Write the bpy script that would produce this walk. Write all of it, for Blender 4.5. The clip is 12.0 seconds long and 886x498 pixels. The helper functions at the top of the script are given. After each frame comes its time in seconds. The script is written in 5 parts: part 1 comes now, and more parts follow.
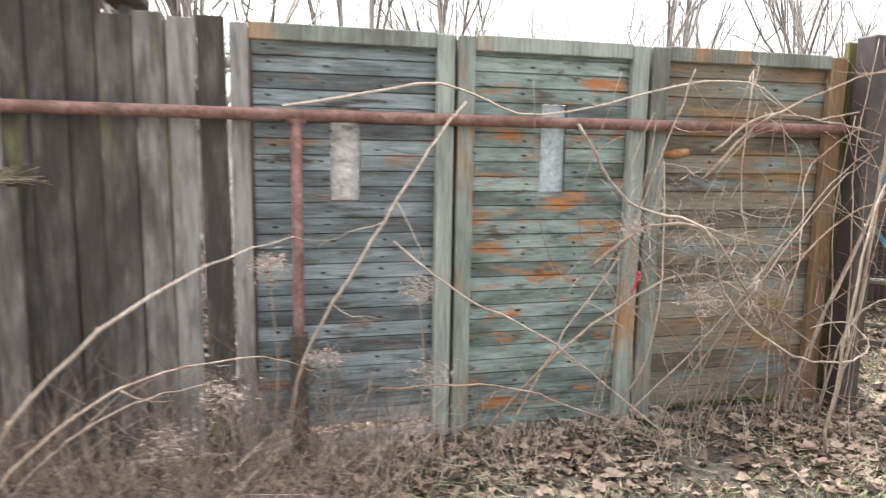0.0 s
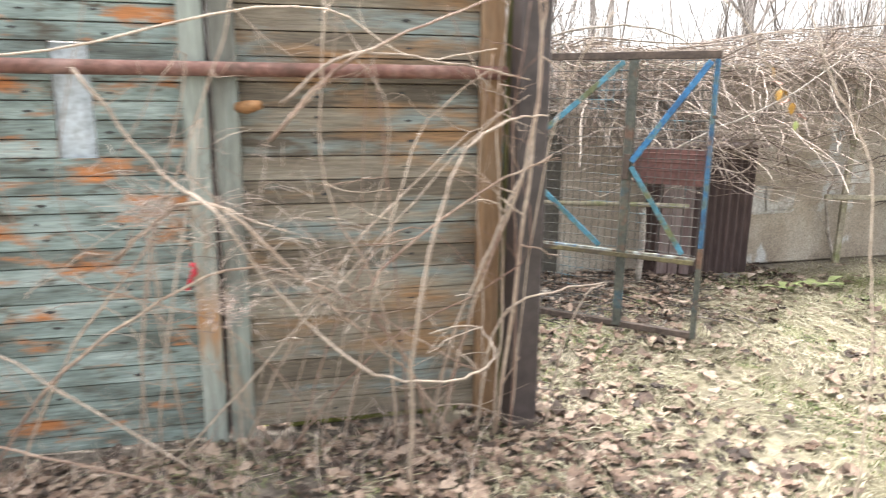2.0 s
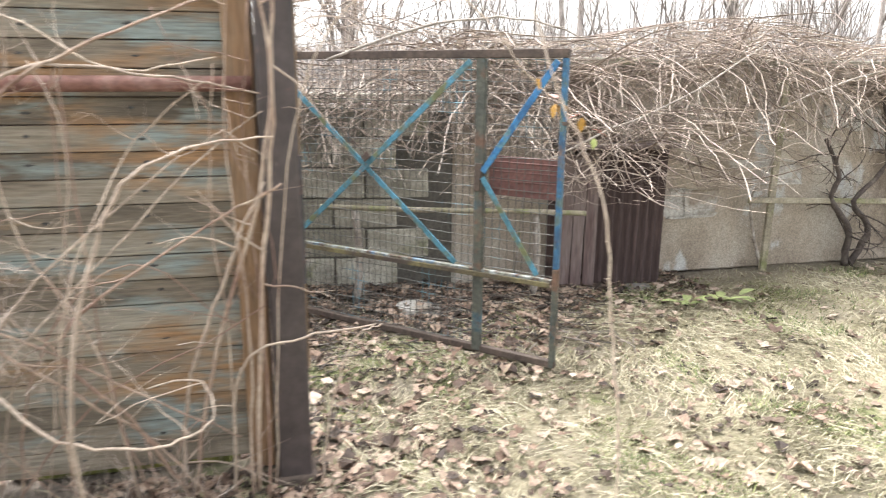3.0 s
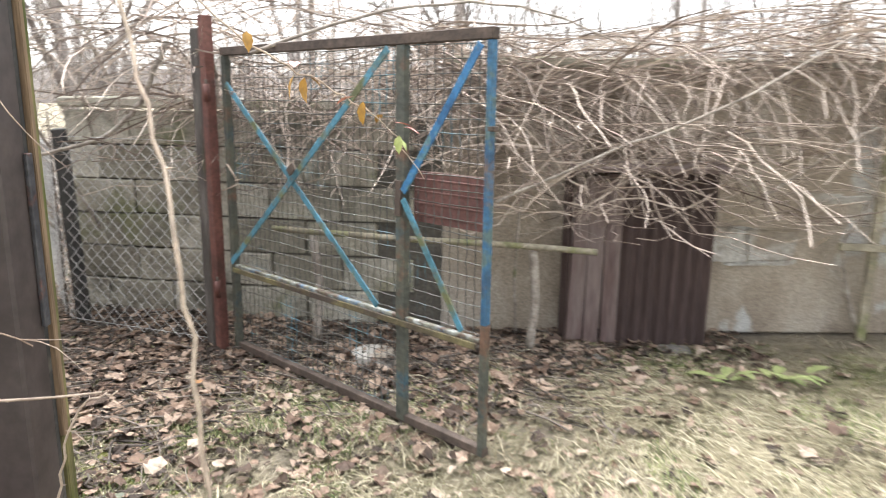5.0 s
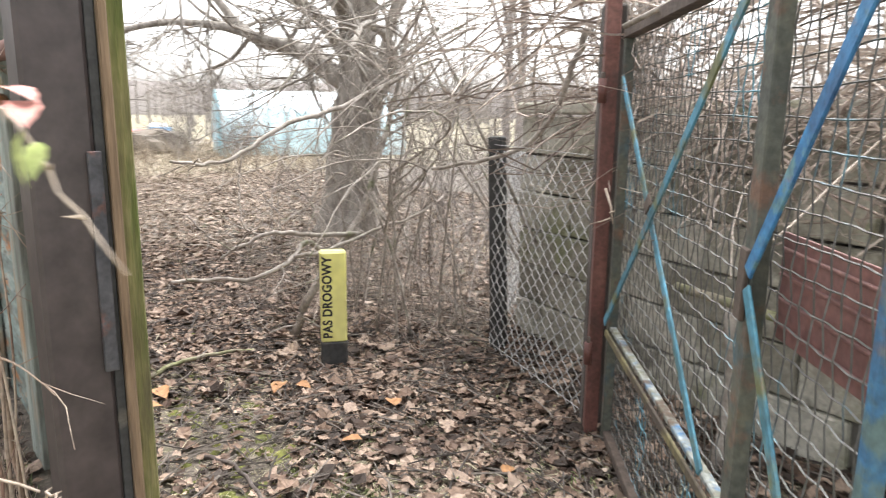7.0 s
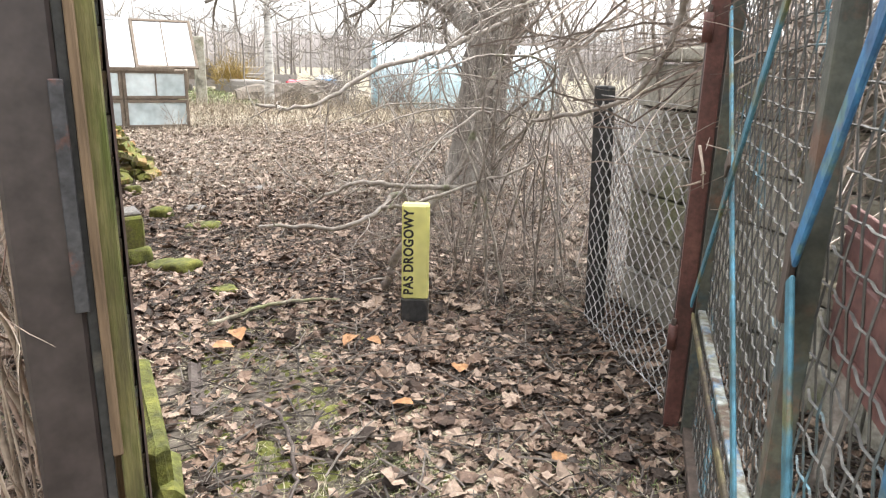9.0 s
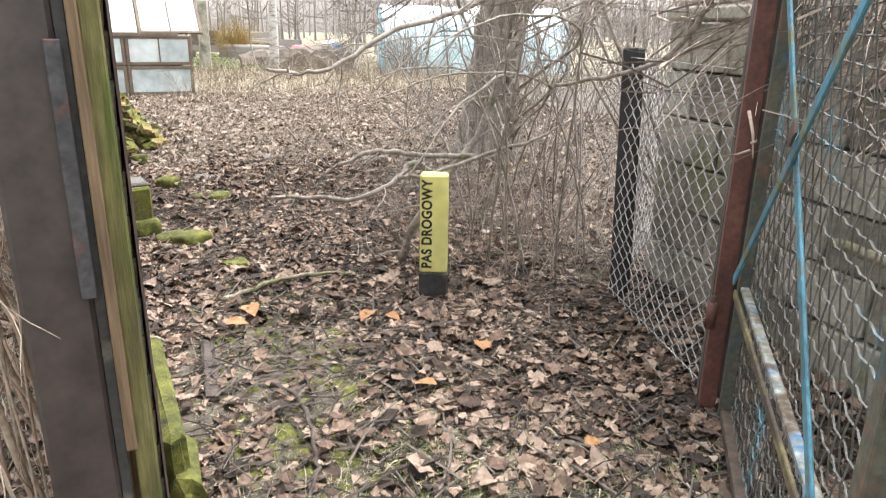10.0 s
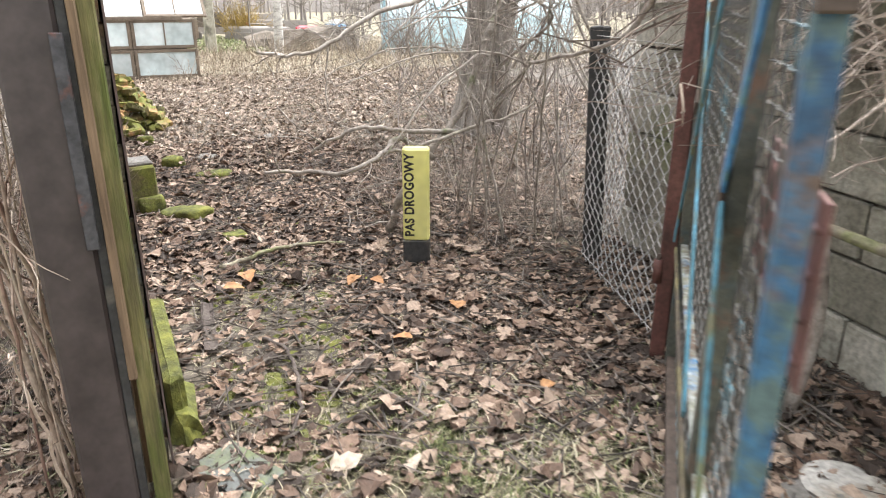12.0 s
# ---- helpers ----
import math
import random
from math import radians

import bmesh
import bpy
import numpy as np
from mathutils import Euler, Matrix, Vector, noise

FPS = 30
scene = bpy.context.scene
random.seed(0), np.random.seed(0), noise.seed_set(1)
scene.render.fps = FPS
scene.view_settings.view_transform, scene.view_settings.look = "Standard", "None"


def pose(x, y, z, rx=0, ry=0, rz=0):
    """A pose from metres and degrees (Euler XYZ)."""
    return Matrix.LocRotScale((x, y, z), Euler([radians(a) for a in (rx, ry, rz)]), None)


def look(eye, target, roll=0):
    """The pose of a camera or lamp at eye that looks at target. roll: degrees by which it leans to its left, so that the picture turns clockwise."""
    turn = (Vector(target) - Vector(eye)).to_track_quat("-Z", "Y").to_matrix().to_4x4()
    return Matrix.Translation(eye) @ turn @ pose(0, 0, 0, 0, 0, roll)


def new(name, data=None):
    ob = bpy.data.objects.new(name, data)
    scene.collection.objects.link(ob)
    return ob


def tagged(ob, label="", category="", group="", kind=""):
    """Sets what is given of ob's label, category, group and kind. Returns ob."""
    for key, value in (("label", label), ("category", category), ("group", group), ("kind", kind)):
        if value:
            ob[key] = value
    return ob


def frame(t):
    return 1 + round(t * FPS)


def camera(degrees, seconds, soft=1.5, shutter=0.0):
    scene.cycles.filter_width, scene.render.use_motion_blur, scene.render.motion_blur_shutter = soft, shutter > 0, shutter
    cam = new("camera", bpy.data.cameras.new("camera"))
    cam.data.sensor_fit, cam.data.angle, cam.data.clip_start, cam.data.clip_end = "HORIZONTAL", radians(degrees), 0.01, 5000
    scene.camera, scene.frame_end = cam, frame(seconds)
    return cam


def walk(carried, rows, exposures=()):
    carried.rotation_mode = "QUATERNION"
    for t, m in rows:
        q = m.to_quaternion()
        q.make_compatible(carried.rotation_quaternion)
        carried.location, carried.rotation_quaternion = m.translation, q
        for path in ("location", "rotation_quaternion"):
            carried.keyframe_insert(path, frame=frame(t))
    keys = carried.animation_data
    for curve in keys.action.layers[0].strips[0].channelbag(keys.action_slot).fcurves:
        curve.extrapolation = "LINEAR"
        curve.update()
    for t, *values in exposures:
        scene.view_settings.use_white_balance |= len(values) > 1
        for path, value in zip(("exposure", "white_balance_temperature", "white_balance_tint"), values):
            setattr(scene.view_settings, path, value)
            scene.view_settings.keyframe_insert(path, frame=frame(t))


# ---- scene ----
cam = camera(65.5, 12.0, 1.1, 0.5)
PATH = [
    (0, (0.0, 0.318, 1.508), (0.507, 2.229, 1.209), 1.0),
    (0.5, (0.457, 0.521, 1.466), (0.966, 2.422, 1.107), 0.7),
    (1, (0.952, 0.565, 1.45), (1.469, 2.452, 1.034), 0.6),
    (1.5, (1.585, 0.523, 1.535), (2.064, 2.412, 1.086), 1.0),
    (2, (2.185, 0.645, 1.547), (2.67, 2.534, 1.103), 0.6),
    (2.5, (2.785, 0.72, 1.57), (3.245, 2.613, 1.118), 1.1),
    (3, (3.308, 0.827, 1.672), (3.749, 2.714, 1.178), 0.4),
    (5, (4.547, 1.563, 1.523), (4.574, 3.518, 1.103), 0.8),
    (5.5, (4.72, 2.001, 1.537), (4.193, 3.879, 1.095), 0.4),
    (6, (4.844, 2.443, 1.463), (3.828, 4.115, 1.049), 0.2),
    (6.5, (4.917, 2.826, 1.477), (3.635, 4.309, 1.083), 0.3),
    (7, (5.067, 3.16, 1.456), (3.575, 4.434, 1.065), 0.7),
    (8.8, (5.072, 3.612, 1.414), (3.358, 4.518, 0.924), 1.2),
    (9, (5.068, 3.622, 1.407), (3.352, 4.508, 0.889), 1.3),
    (9.5, (4.951, 3.624, 1.407), (3.239, 4.501, 0.858), 1.2),
    (10, (4.902, 3.626, 1.391), (3.203, 4.486, 0.781), 1.0),
    (10.5, (4.901, 3.621, 1.388), (3.218, 4.465, 0.712), 0.8),
    (11, (4.895, 3.622, 1.391), (3.216, 4.458, 0.698), 0.7),
    (11.5, (4.956, 3.625, 1.401), (3.273, 4.457, 0.711), 0.4),
    (12, (5.22, 3.648, 1.417), (3.524, 4.472, 0.751), -0.0),
]
EXPOSURES = [(0, 1.93), (1.0, 2.14), (2.0, 2.26), (3.0, 2.17), (5.0, 2.08), (6.0, 2.12), (7.0, 1.97), (9.5, 1.92), (12.0, 1.94)]
walk(cam, [(t, look(e, a, r)) for t, e, a, r in PATH], EXPOSURES)

# ---- light: overcast sky, a wide soft sun ----
world = bpy.data.worlds.new("overcast")
scene.world = world
world.use_nodes = True
wn = world.node_tree
wn.nodes.clear()
sky = wn.nodes.new("ShaderNodeTexSky")
sky.sky_type, sky.sun_disc, sky.sun_elevation, sky.sun_rotation = "NISHITA", False, radians(66), radians(-30)
sky.air_density, sky.dust_density = 1.0, 4.0
hsv = wn.nodes.new("ShaderNodeHueSaturation")
hsv.inputs["Saturation"].default_value = 0.16
bg = wn.nodes.new("ShaderNodeBackground")
bg.inputs["Strength"].default_value = 0.15
wo = wn.nodes.new("ShaderNodeOutputWorld")
wn.links.new(sky.outputs[0], hsv.inputs["Color"])
wn.links.new(hsv.outputs[0], bg.inputs["Color"])
wn.links.new(bg.outputs[0], wo.inputs["Surface"])
sun_data = bpy.data.lights.new("sun", "SUN")
sun_data.energy, sun_data.angle, sun_data.color = 1.3, radians(70), (1.0, 0.98, 0.97)
sun = new("sun", sun_data)
sun.matrix_world = look((-2, 11, 18), (2, 4, 0))

# ---- materials ----


def mat(name, stops, scale=6.0, stretch=(1, 1, 1), rough=0.8, bump=0.3, metal=0.0, rand=0.0, island=0.0,
        stain=None, stain_scale=1.5, stain_at=0.58, stain2=None, stain2_at=0.62, fine=45.0, soft=0.06, grain=(1, 1, 1)):
    """Noise-driven surface: a ramp of colours, up to two stains, fine bump, and variation from piece to piece."""
    m = bpy.data.materials.new(name)
    m.use_nodes = True
    n, ln = m.node_tree.nodes, m.node_tree.links
    bsdf = n["Principled BSDF"]
    geo = n.new("ShaderNodeNewGeometry")

    def noise_at(sc, st, detail=5.0, off=0.0):
        mp = n.new("ShaderNodeMapping")
        mp.inputs["Scale"].default_value = st
        mp.inputs["Location"].default_value = (off, off * 0.7, off * 1.3)
        ln.new(geo.outputs["Position"], mp.inputs["Vector"])
        t = n.new("ShaderNodeTexNoise")
        t.inputs["Scale"].default_value, t.inputs["Detail"].default_value = sc, detail
        t.inputs["Roughness"].default_value = 0.62
        ln.new(mp.outputs[0], t.inputs["Vector"])
        return t.outputs["Fac"]

    fac = noise_at(scale, stretch)
    src = None
    if rand:
        info = n.new("ShaderNodeObjectInfo")
        src, amount = info.outputs["Random"], rand
    elif island:
        src, amount = geo.outputs["Random Per Island"], island
    if src:
        ma = n.new("ShaderNodeMath")
        ma.operation = "SUBTRACT"
        ln.new(src, ma.inputs[0])
        ma.inputs[1].default_value = 0.5
        mb = n.new("ShaderNodeMath")
        mb.operation = "MULTIPLY_ADD"
        ln.new(ma.outputs[0], mb.inputs[0])
        mb.inputs[1].default_value = amount
        ln.new(fac, mb.inputs[2])
        fac = mb.outputs[0]
    ramp = n.new("ShaderNodeValToRGB")
    el = ramp.color_ramp.elements
    while len(el) < len(stops):
        el.new(0.5)
    for i, c in enumerate(stops):
        el[i].position = 0.28 + 0.44 * i / max(1, len(stops) - 1)
        el[i].color = (*c, 1)
    ln.new(fac, ramp.inputs[0])
    col = ramp.outputs[0]
    for k, (sc, at) in enumerate(((stain, stain_at), (stain2, stain2_at))):
        if sc is None:
            continue
        f = noise_at(stain_scale * (1 + 0.7 * k), stretch, 8.0, 3.1 + 4.7 * k)
        mr = n.new("ShaderNodeMapRange")
        mr.inputs["From Min"].default_value, mr.inputs["From Max"].default_value = at - soft, at + soft
        ln.new(f, mr.inputs["Value"])
        mx = n.new("ShaderNodeMix")
        mx.data_type = "RGBA"
        ln.new(mr.outputs[0], mx.inputs["Factor"])
        ln.new(col, mx.inputs["A"])
        mx.inputs["B"].default_value = (*sc, 1)
        col = mx.outputs["Result"]
    # fine grain in the colour
    g = noise_at(fine, grain, 3.0, 1.7)
    gr = n.new("ShaderNodeMapRange")
    gr.inputs["From Min"].default_value, gr.inputs["From Max"].default_value = 0.3, 0.7
    gr.inputs["To Min"].default_value, gr.inputs["To Max"].default_value = 0.68, 1.25
    ln.new(g, gr.inputs["Value"])
    mul = n.new("ShaderNodeMix")
    mul.data_type, mul.blend_type = "RGBA", "MULTIPLY"
    mul.inputs["Factor"].default_value = 1.0
    ln.new(col, mul.inputs["A"])
    ln.new(gr.outputs[0], mul.inputs["B"])
    ln.new(mul.outputs["Result"], bsdf.inputs["Base Color"])
    bsdf.inputs["Roughness"].default_value, bsdf.inputs["Metallic"].default_value = rough, metal
    if bump:
        b = n.new("ShaderNodeBump")
        b.inputs["Strength"].default_value, b.inputs["Distance"].default_value = bump, 0.01
        ln.new(g, b.inputs["Height"])
        ln.new(b.outputs[0], bsdf.inputs["Normal"])
    return m


ORANGE = (0.42, 0.17, 0.06)
M_BOARD_A = mat("paint_blue_grey", [(0.08, 0.085, 0.085), (0.17, 0.20, 0.21), (0.31, 0.35, 0.36)], 3.0, (0.8, 1, 5), 0.75, 0.35, rand=0.35,
                stain=(0.32, 0.13, 0.06), stain_scale=2.2, stain_at=0.66, stain2=(0.07, 0.065, 0.055), stain2_at=0.60, grain=(0.15, 1, 2))
M_BOARD_B = mat("paint_teal", [(0.10, 0.115, 0.10), (0.22, 0.28, 0.26), (0.35, 0.41, 0.39)], 3.0, (1.1, 1, 4), 0.75, 0.35, rand=0.3,
                stain=ORANGE, stain_scale=3.2, stain_at=0.60, stain2=(0.09, 0.08, 0.06), stain2_at=0.62, grain=(0.15, 1, 2))
M_BOARD_C = mat("paint_worn_tan", [(0.09, 0.075, 0.055), (0.18, 0.15, 0.11), (0.26, 0.235, 0.185)], 2.6, (0.7, 1, 3.0), 0.8, 0.35, rand=0.3,
                stain=(0.27, 0.16, 0.08), stain_scale=1.6, stain_at=0.58, stain2=(0.20, 0.235, 0.22), stain2_at=0.58, grain=(0.15, 1, 2))
M_STILE = mat("stile_paint", [(0.14, 0.14, 0.12), (0.25, 0.28, 0.25), (0.34, 0.37, 0.33)], 3, (2, 1, 0.5), 0.8, 0.35, rand=0.35,
              stain=(0.40, 0.20, 0.08), stain_scale=1.6, stain_at=0.6, grain=(2, 2, 0.15))
M_STILE_OR = mat("stile_orange_flaking", [(0.14, 0.14, 0.12), (0.24, 0.27, 0.24), (0.33, 0.36, 0.32)], 3, (2, 1, 0.5), 0.8, 0.35, stain=(0.33, 0.17, 0.08), stain_scale=3.2, stain_at=0.53, grain=(2, 2, 0.15))
M_STILE_TAN = mat("stile_orange_wood", [(0.13, 0.09, 0.055), (0.25, 0.15, 0.08), (0.27, 0.20, 0.13)], 3, (2, 1, 0.5), 0.8, 0.3, grain=(2, 2, 0.15))
M_GREY = mat("weathered_grey_wood", [(0.055, 0.047, 0.042), (0.14, 0.125, 0.115), (0.31, 0.292, 0.278)], 5, (3, 1, 0.6), 0.85, 0.6, rand=0.45,
             stain=(0.06, 0.052, 0.045), stain_scale=1.3, stain_at=0.6, stain2=(0.15, 0.15, 0.07), stain2_at=0.66, grain=(2.5, 2.5, 0.12))
M_MOSSWOOD = mat("mossy_wood", [(0.07, 0.06, 0.03), (0.16, 0.145, 0.055), (0.24, 0.21, 0.11)], 5, (2, 2, 0.5), 0.9, 0.5,
                 stain=(0.085, 0.10, 0.022), stain_scale=4, stain_at=0.54, grain=(2, 2, 0.15))
M_RUSTPIPE = mat("rusty_pipe", [(0.12, 0.055, 0.042), (0.20, 0.10, 0.08), (0.29, 0.19, 0.165)], 8, rough=0.75, bump=0.3, stain=(0.10, 0.06, 0.045), stain_scale=4, stain_at=0.6)
M_STEEL = mat("brown_painted_steel", [(0.044, 0.034, 0.033), (0.055, 0.043, 0.041), (0.068, 0.055, 0.052)], 3, rough=0.55, bump=0.12,
              stain=(0.13, 0.06, 0.045), stain_scale=9, stain_at=0.74, fine=14)
M_BRACKET = mat("bare_steel_flat", [(0.05, 0.05, 0.056), (0.11, 0.11, 0.12)], 6, rough=0.5, bump=0.15, metal=0.4, stain=(0.25, 0.08, 0.04), stain_scale=5, stain_at=0.58)
M_BLUE = mat("blue_gate_paint", [(0.02, 0.075, 0.17), (0.03, 0.14, 0.30), (0.055, 0.22, 0.40)], 9, rough=0.55, bump=0.2,
             stain=(0.22, 0.13, 0.09), stain_scale=9, stain_at=0.66, stain2=(0.10, 0.20, 0.20), stain2_at=0.58)
M_BLUEDARK = mat("dark_blue_gate_paint", [(0.025, 0.06, 0.11), (0.03, 0.10, 0.19), (0.05, 0.17, 0.29)], 9, rough=0.6, bump=0.2,
                 stain=(0.13, 0.09, 0.07), stain_scale=8, stain_at=0.60, stain2=(0.08, 0.13, 0.13), stain2_at=0.56)
M_TEAL = mat("teal_gate_paint", [(0.04, 0.11, 0.13), (0.06, 0.19, 0.26), (0.09, 0.28, 0.40)], 7, rough=0.6, bump=0.2,
             stain=(0.12, 0.13, 0.06), stain_scale=6, stain_at=0.55, stain2=(0.2, 0.1, 0.06), stain2_at=0.66)
M_GATEDARK = mat("gate_dark_green", [(0.04, 0.045, 0.04), (0.075, 0.08, 0.065), (0.12, 0.115, 0.08)], 7, rough=0.7, bump=0.25,
                 stain=(0.04, 0.085, 0.11), stain_scale=5, stain_at=0.60, stain2=(0.13, 0.075, 0.05), stain2_at=0.58)
M_GATERUST = mat("gate_brown_rust", [(0.042, 0.03, 0.024), (0.075, 0.056, 0.045), (0.12, 0.088, 0.068)], 8, rough=0.85, bump=0.25)
M_RAIL = mat("flaking_rail_paint", [(0.15, 0.14, 0.07), (0.24, 0.25, 0.22), (0.46, 0.49, 0.48)], 22, rough=0.8, bump=0.4,
             stain=(0.06, 0.18, 0.34), stain_scale=9, stain_at=0.60, stain2=(0.10, 0.07, 0.05), stain2_at=0.55)
M_YRAIL = mat("yellow_green_angle", [(0.05, 0.04, 0.03), (0.11, 0.092, 0.048), (0.20, 0.175, 0.08)], 9, rough=0.8, bump=0.3, stain=(0.06, 0.045, 0.035), stain_scale=5, stain_at=0.52)
M_WIRE = mat("mesh_wire", [(0.06, 0.055, 0.05), (0.12, 0.12, 0.11)], 12, rough=0.7, bump=0, stain=(0.10, 0.24, 0.30), stain_scale=3, stain_at=0.62)
M_GALV = mat("galvanised_wire", [(0.32, 0.32, 0.32), (0.56, 0.56, 0.54)], 12, rough=0.6, bump=0)
M_REDPOST = mat("red_brown_post", [(0.075, 0.034, 0.028), (0.13, 0.052, 0.042), (0.19, 0.085, 0.065)], 6, rough=0.6, bump=0.2,
                stain=(0.06, 0.05, 0.045), stain_scale=3, stain_at=0.62)
M_PLATE = mat("brown_gate_plate", [(0.11, 0.05, 0.045), (0.16, 0.075, 0.065), (0.19, 0.10, 0.09)], 4, rough=0.6, bump=0.15)
M_CONC = mat("old_concrete", [(0.24, 0.225, 0.18), (0.39, 0.37, 0.305), (0.52, 0.50, 0.43)], 5, rough=0.9, bump=0.5, rand=0.45,
             stain=(0.13, 0.125, 0.10), stain_scale=1.7, stain_at=0.60, stain2=(0.21, 0.22, 0.13), stain2_at=0.60)
M_RENDER = mat("stained_render", [(0.20, 0.16, 0.12), (0.35, 0.30, 0.24), (0.46, 0.43, 0.375)], 1.6, (1, 1, 0.6), 0.92, 0.5,
               stain=(0.17, 0.135, 0.105), stain_scale=1.0, stain_at=0.56, stain2=(0.47, 0.47, 0.455), stain2_at=0.62, fine=70, soft=0.03)
M_OLDPOLE = mat("greyed_pole", [(0.17, 0.145, 0.105), (0.28, 0.25, 0.185), (0.40, 0.36, 0.28)], 6, rough=0.9, bump=0.4, stain=(0.19, 0.20, 0.09), stain_scale=4, stain_at=0.55)
M_DARKSTEM = mat("dark_climber_bark", [(0.045, 0.035, 0.03), (0.085, 0.068, 0.06), (0.14, 0.12, 0.10)], 12, rough=0.95, bump=0.6)
M_LATH = mat("brown_split_lath", [(0.15, 0.10, 0.06), (0.23, 0.16, 0.10)], 5, (2, 2, 0.4), 0.9, 0.4, grain=(2, 2, 0.12))
M_SLATE = mat("wet_slate", [(0.06, 0.065, 0.062), (0.12, 0.128, 0.12)], 7, rough=0.6, bump=0.3, stain=(0.10, 0.12, 0.05), stain_scale=4, stain_at=0.56)
M_PATCH = mat("pale_bare_patch", [(0.30, 0.28, 0.24), (0.42, 0.405, 0.37), (0.52, 0.51, 0.48)], 4, rough=0.9, bump=0.4, stain=(0.25, 0.21, 0.165), stain_scale=2.5, stain_at=0.52)
M_MORTAR = mat("dark_mortar", [(0.08, 0.075, 0.065), (0.13, 0.12, 0.10)], 8, rough=0.95, bump=0.4)
M_DARKPLANK = mat("dark_brown_sheet", [(0.055, 0.035, 0.032), (0.12, 0.08, 0.075), (0.18, 0.14, 0.13)], 5, (3, 3, 0.4), 0.8, 0.35, rand=0.5, grain=(2, 2, 0.15))
M_CANE = mat("dry_cane", [(0.20, 0.12, 0.09), (0.34, 0.25, 0.19), (0.46, 0.38, 0.30)], 5, rough=0.7, bump=0.2, rand=0.5)
M_PALECANE = mat("pale_cane", [(0.28, 0.215, 0.165), (0.44, 0.36, 0.29)], 6, rough=0.7, bump=0.2, rand=0.3)
M_TUFT = mat("pale_seed_fluff", [(0.34, 0.26, 0.22), (0.52, 0.43, 0.38)], 6, rough=0.9, bump=0, island=0.6)
M_VINE = mat("dead_vines", [(0.19, 0.15, 0.125), (0.36, 0.295, 0.25), (0.53, 0.45, 0.385)], 4, rough=0.85, bump=0, island=0.8)
M_TWIG = mat("grey_twigs", [(0.16, 0.14, 0.125), (0.30, 0.265, 0.24), (0.45, 0.41, 0.38)], 4, rough=0.85, bump=0, island=0.7)
M_BARK = mat("tree_bark", [(0.13, 0.115, 0.10), (0.30, 0.27, 0.235), (0.46, 0.43, 0.385)], 9, (2, 2, 0.4), 0.95, 0.8, fine=28, grain=(2, 2, 0.4))
M_BRANCH = mat("grey_branch", [(0.17, 0.145, 0.12), (0.34, 0.30, 0.26), (0.50, 0.46, 0.41)], 10, rough=0.9, bump=0.4, stain=(0.17, 0.19, 0.10), stain_scale=5, stain_at=0.64)
M_BIRCH = mat("birch_bark", [(0.10, 0.09, 0.08), (0.52, 0.50, 0.47), (0.66, 0.64, 0.6)], 5, (1, 1, 3), 0.8, 0.2)
M_LEAF = mat("leaf_litter", [(0.036, 0.024, 0.017), (0.092, 0.058, 0.041), (0.165, 0.107, 0.075), (0.235, 0.163, 0.118), (0.34, 0.255, 0.195)], 2, rough=0.75, bump=0.5, island=0.66, fine=60)
M_DEADTWIG = mat("damp_fallen_twig", [(0.05, 0.042, 0.036), (0.11, 0.094, 0.08), (0.20, 0.172, 0.148)], 4, rough=0.9, bump=0, island=0.7)
M_PALELEAF = mat("bleached_leaf_litter", [(0.10, 0.07, 0.05), (0.20, 0.147, 0.112), (0.30, 0.23, 0.178), (0.41, 0.335, 0.268)], 1.2, rough=0.85, bump=0.3, island=0.7)
M_TAWNY = mat("tawny_weeds", [(0.17, 0.13, 0.095), (0.33, 0.27, 0.20), (0.49, 0.42, 0.33)], 0.8, rough=0.85, bump=0, island=0.7)
M_BROWNWEED = mat("brown_weed_stalks", [(0.10, 0.07, 0.055), (0.20, 0.15, 0.12), (0.34, 0.27, 0.22)], 3, rough=0.85, bump=0, island=0.7)
M_LEAFOR = mat("orange_leaves", [(0.24, 0.11, 0.04), (0.36, 0.19, 0.08)], 20, rough=0.7, bump=0.2, island=0.5)
M_STRAW = mat("dry_grass", [(0.14, 0.125, 0.072), (0.29, 0.26, 0.165), (0.43, 0.39, 0.28)], 2, rough=0.8, bump=0, island=0.7)
M_GREEN = mat("green_grass", [(0.07, 0.10, 0.03), (0.16, 0.20, 0.07), (0.26, 0.28, 0.12)], 2, rough=0.7, bump=0, island=0.7)
M_MOSS = mat("moss", [(0.035, 0.036, 0.014), (0.10, 0.108, 0.022), (0.19, 0.19, 0.04)], 9, rough=0.95, bump=0.8)
M_YELLOW = mat("yellow_plastic", [(0.72, 0.69, 0.22), (0.76, 0.73, 0.25), (0.80, 0.77, 0.30)], 3, rough=0.5, bump=0.03, fine=3)
M_BLACK = mat("black_print", [(0.012, 0.012, 0.012), (0.02, 0.02, 0.02)], 6, rough=0.6, bump=0)
M_DARKFOOT = mat("dark_foot", [(0.03, 0.03, 0.03), (0.06, 0.06, 0.058)], 8, rough=0.7, bump=0.2, stain=(0.12, 0.11, 0.09), stain_scale=6, stain_at=0.62)
M_RED = mat("red_ribbon", [(0.55, 0.03, 0.05), (0.70, 0.06, 0.09)], 8, rough=0.5, bump=0)
M_WHITE = mat("off_white_plastic", [(0.6, 0.6, 0.58), (0.78, 0.78, 0.76)], 6, rough=0.5, bump=0.05)
M_SLOTPANE = mat("frosted_sheet", [(0.40, 0.46, 0.50), (0.60, 0.65, 0.68)], 7, rough=0.35, bump=0.05)
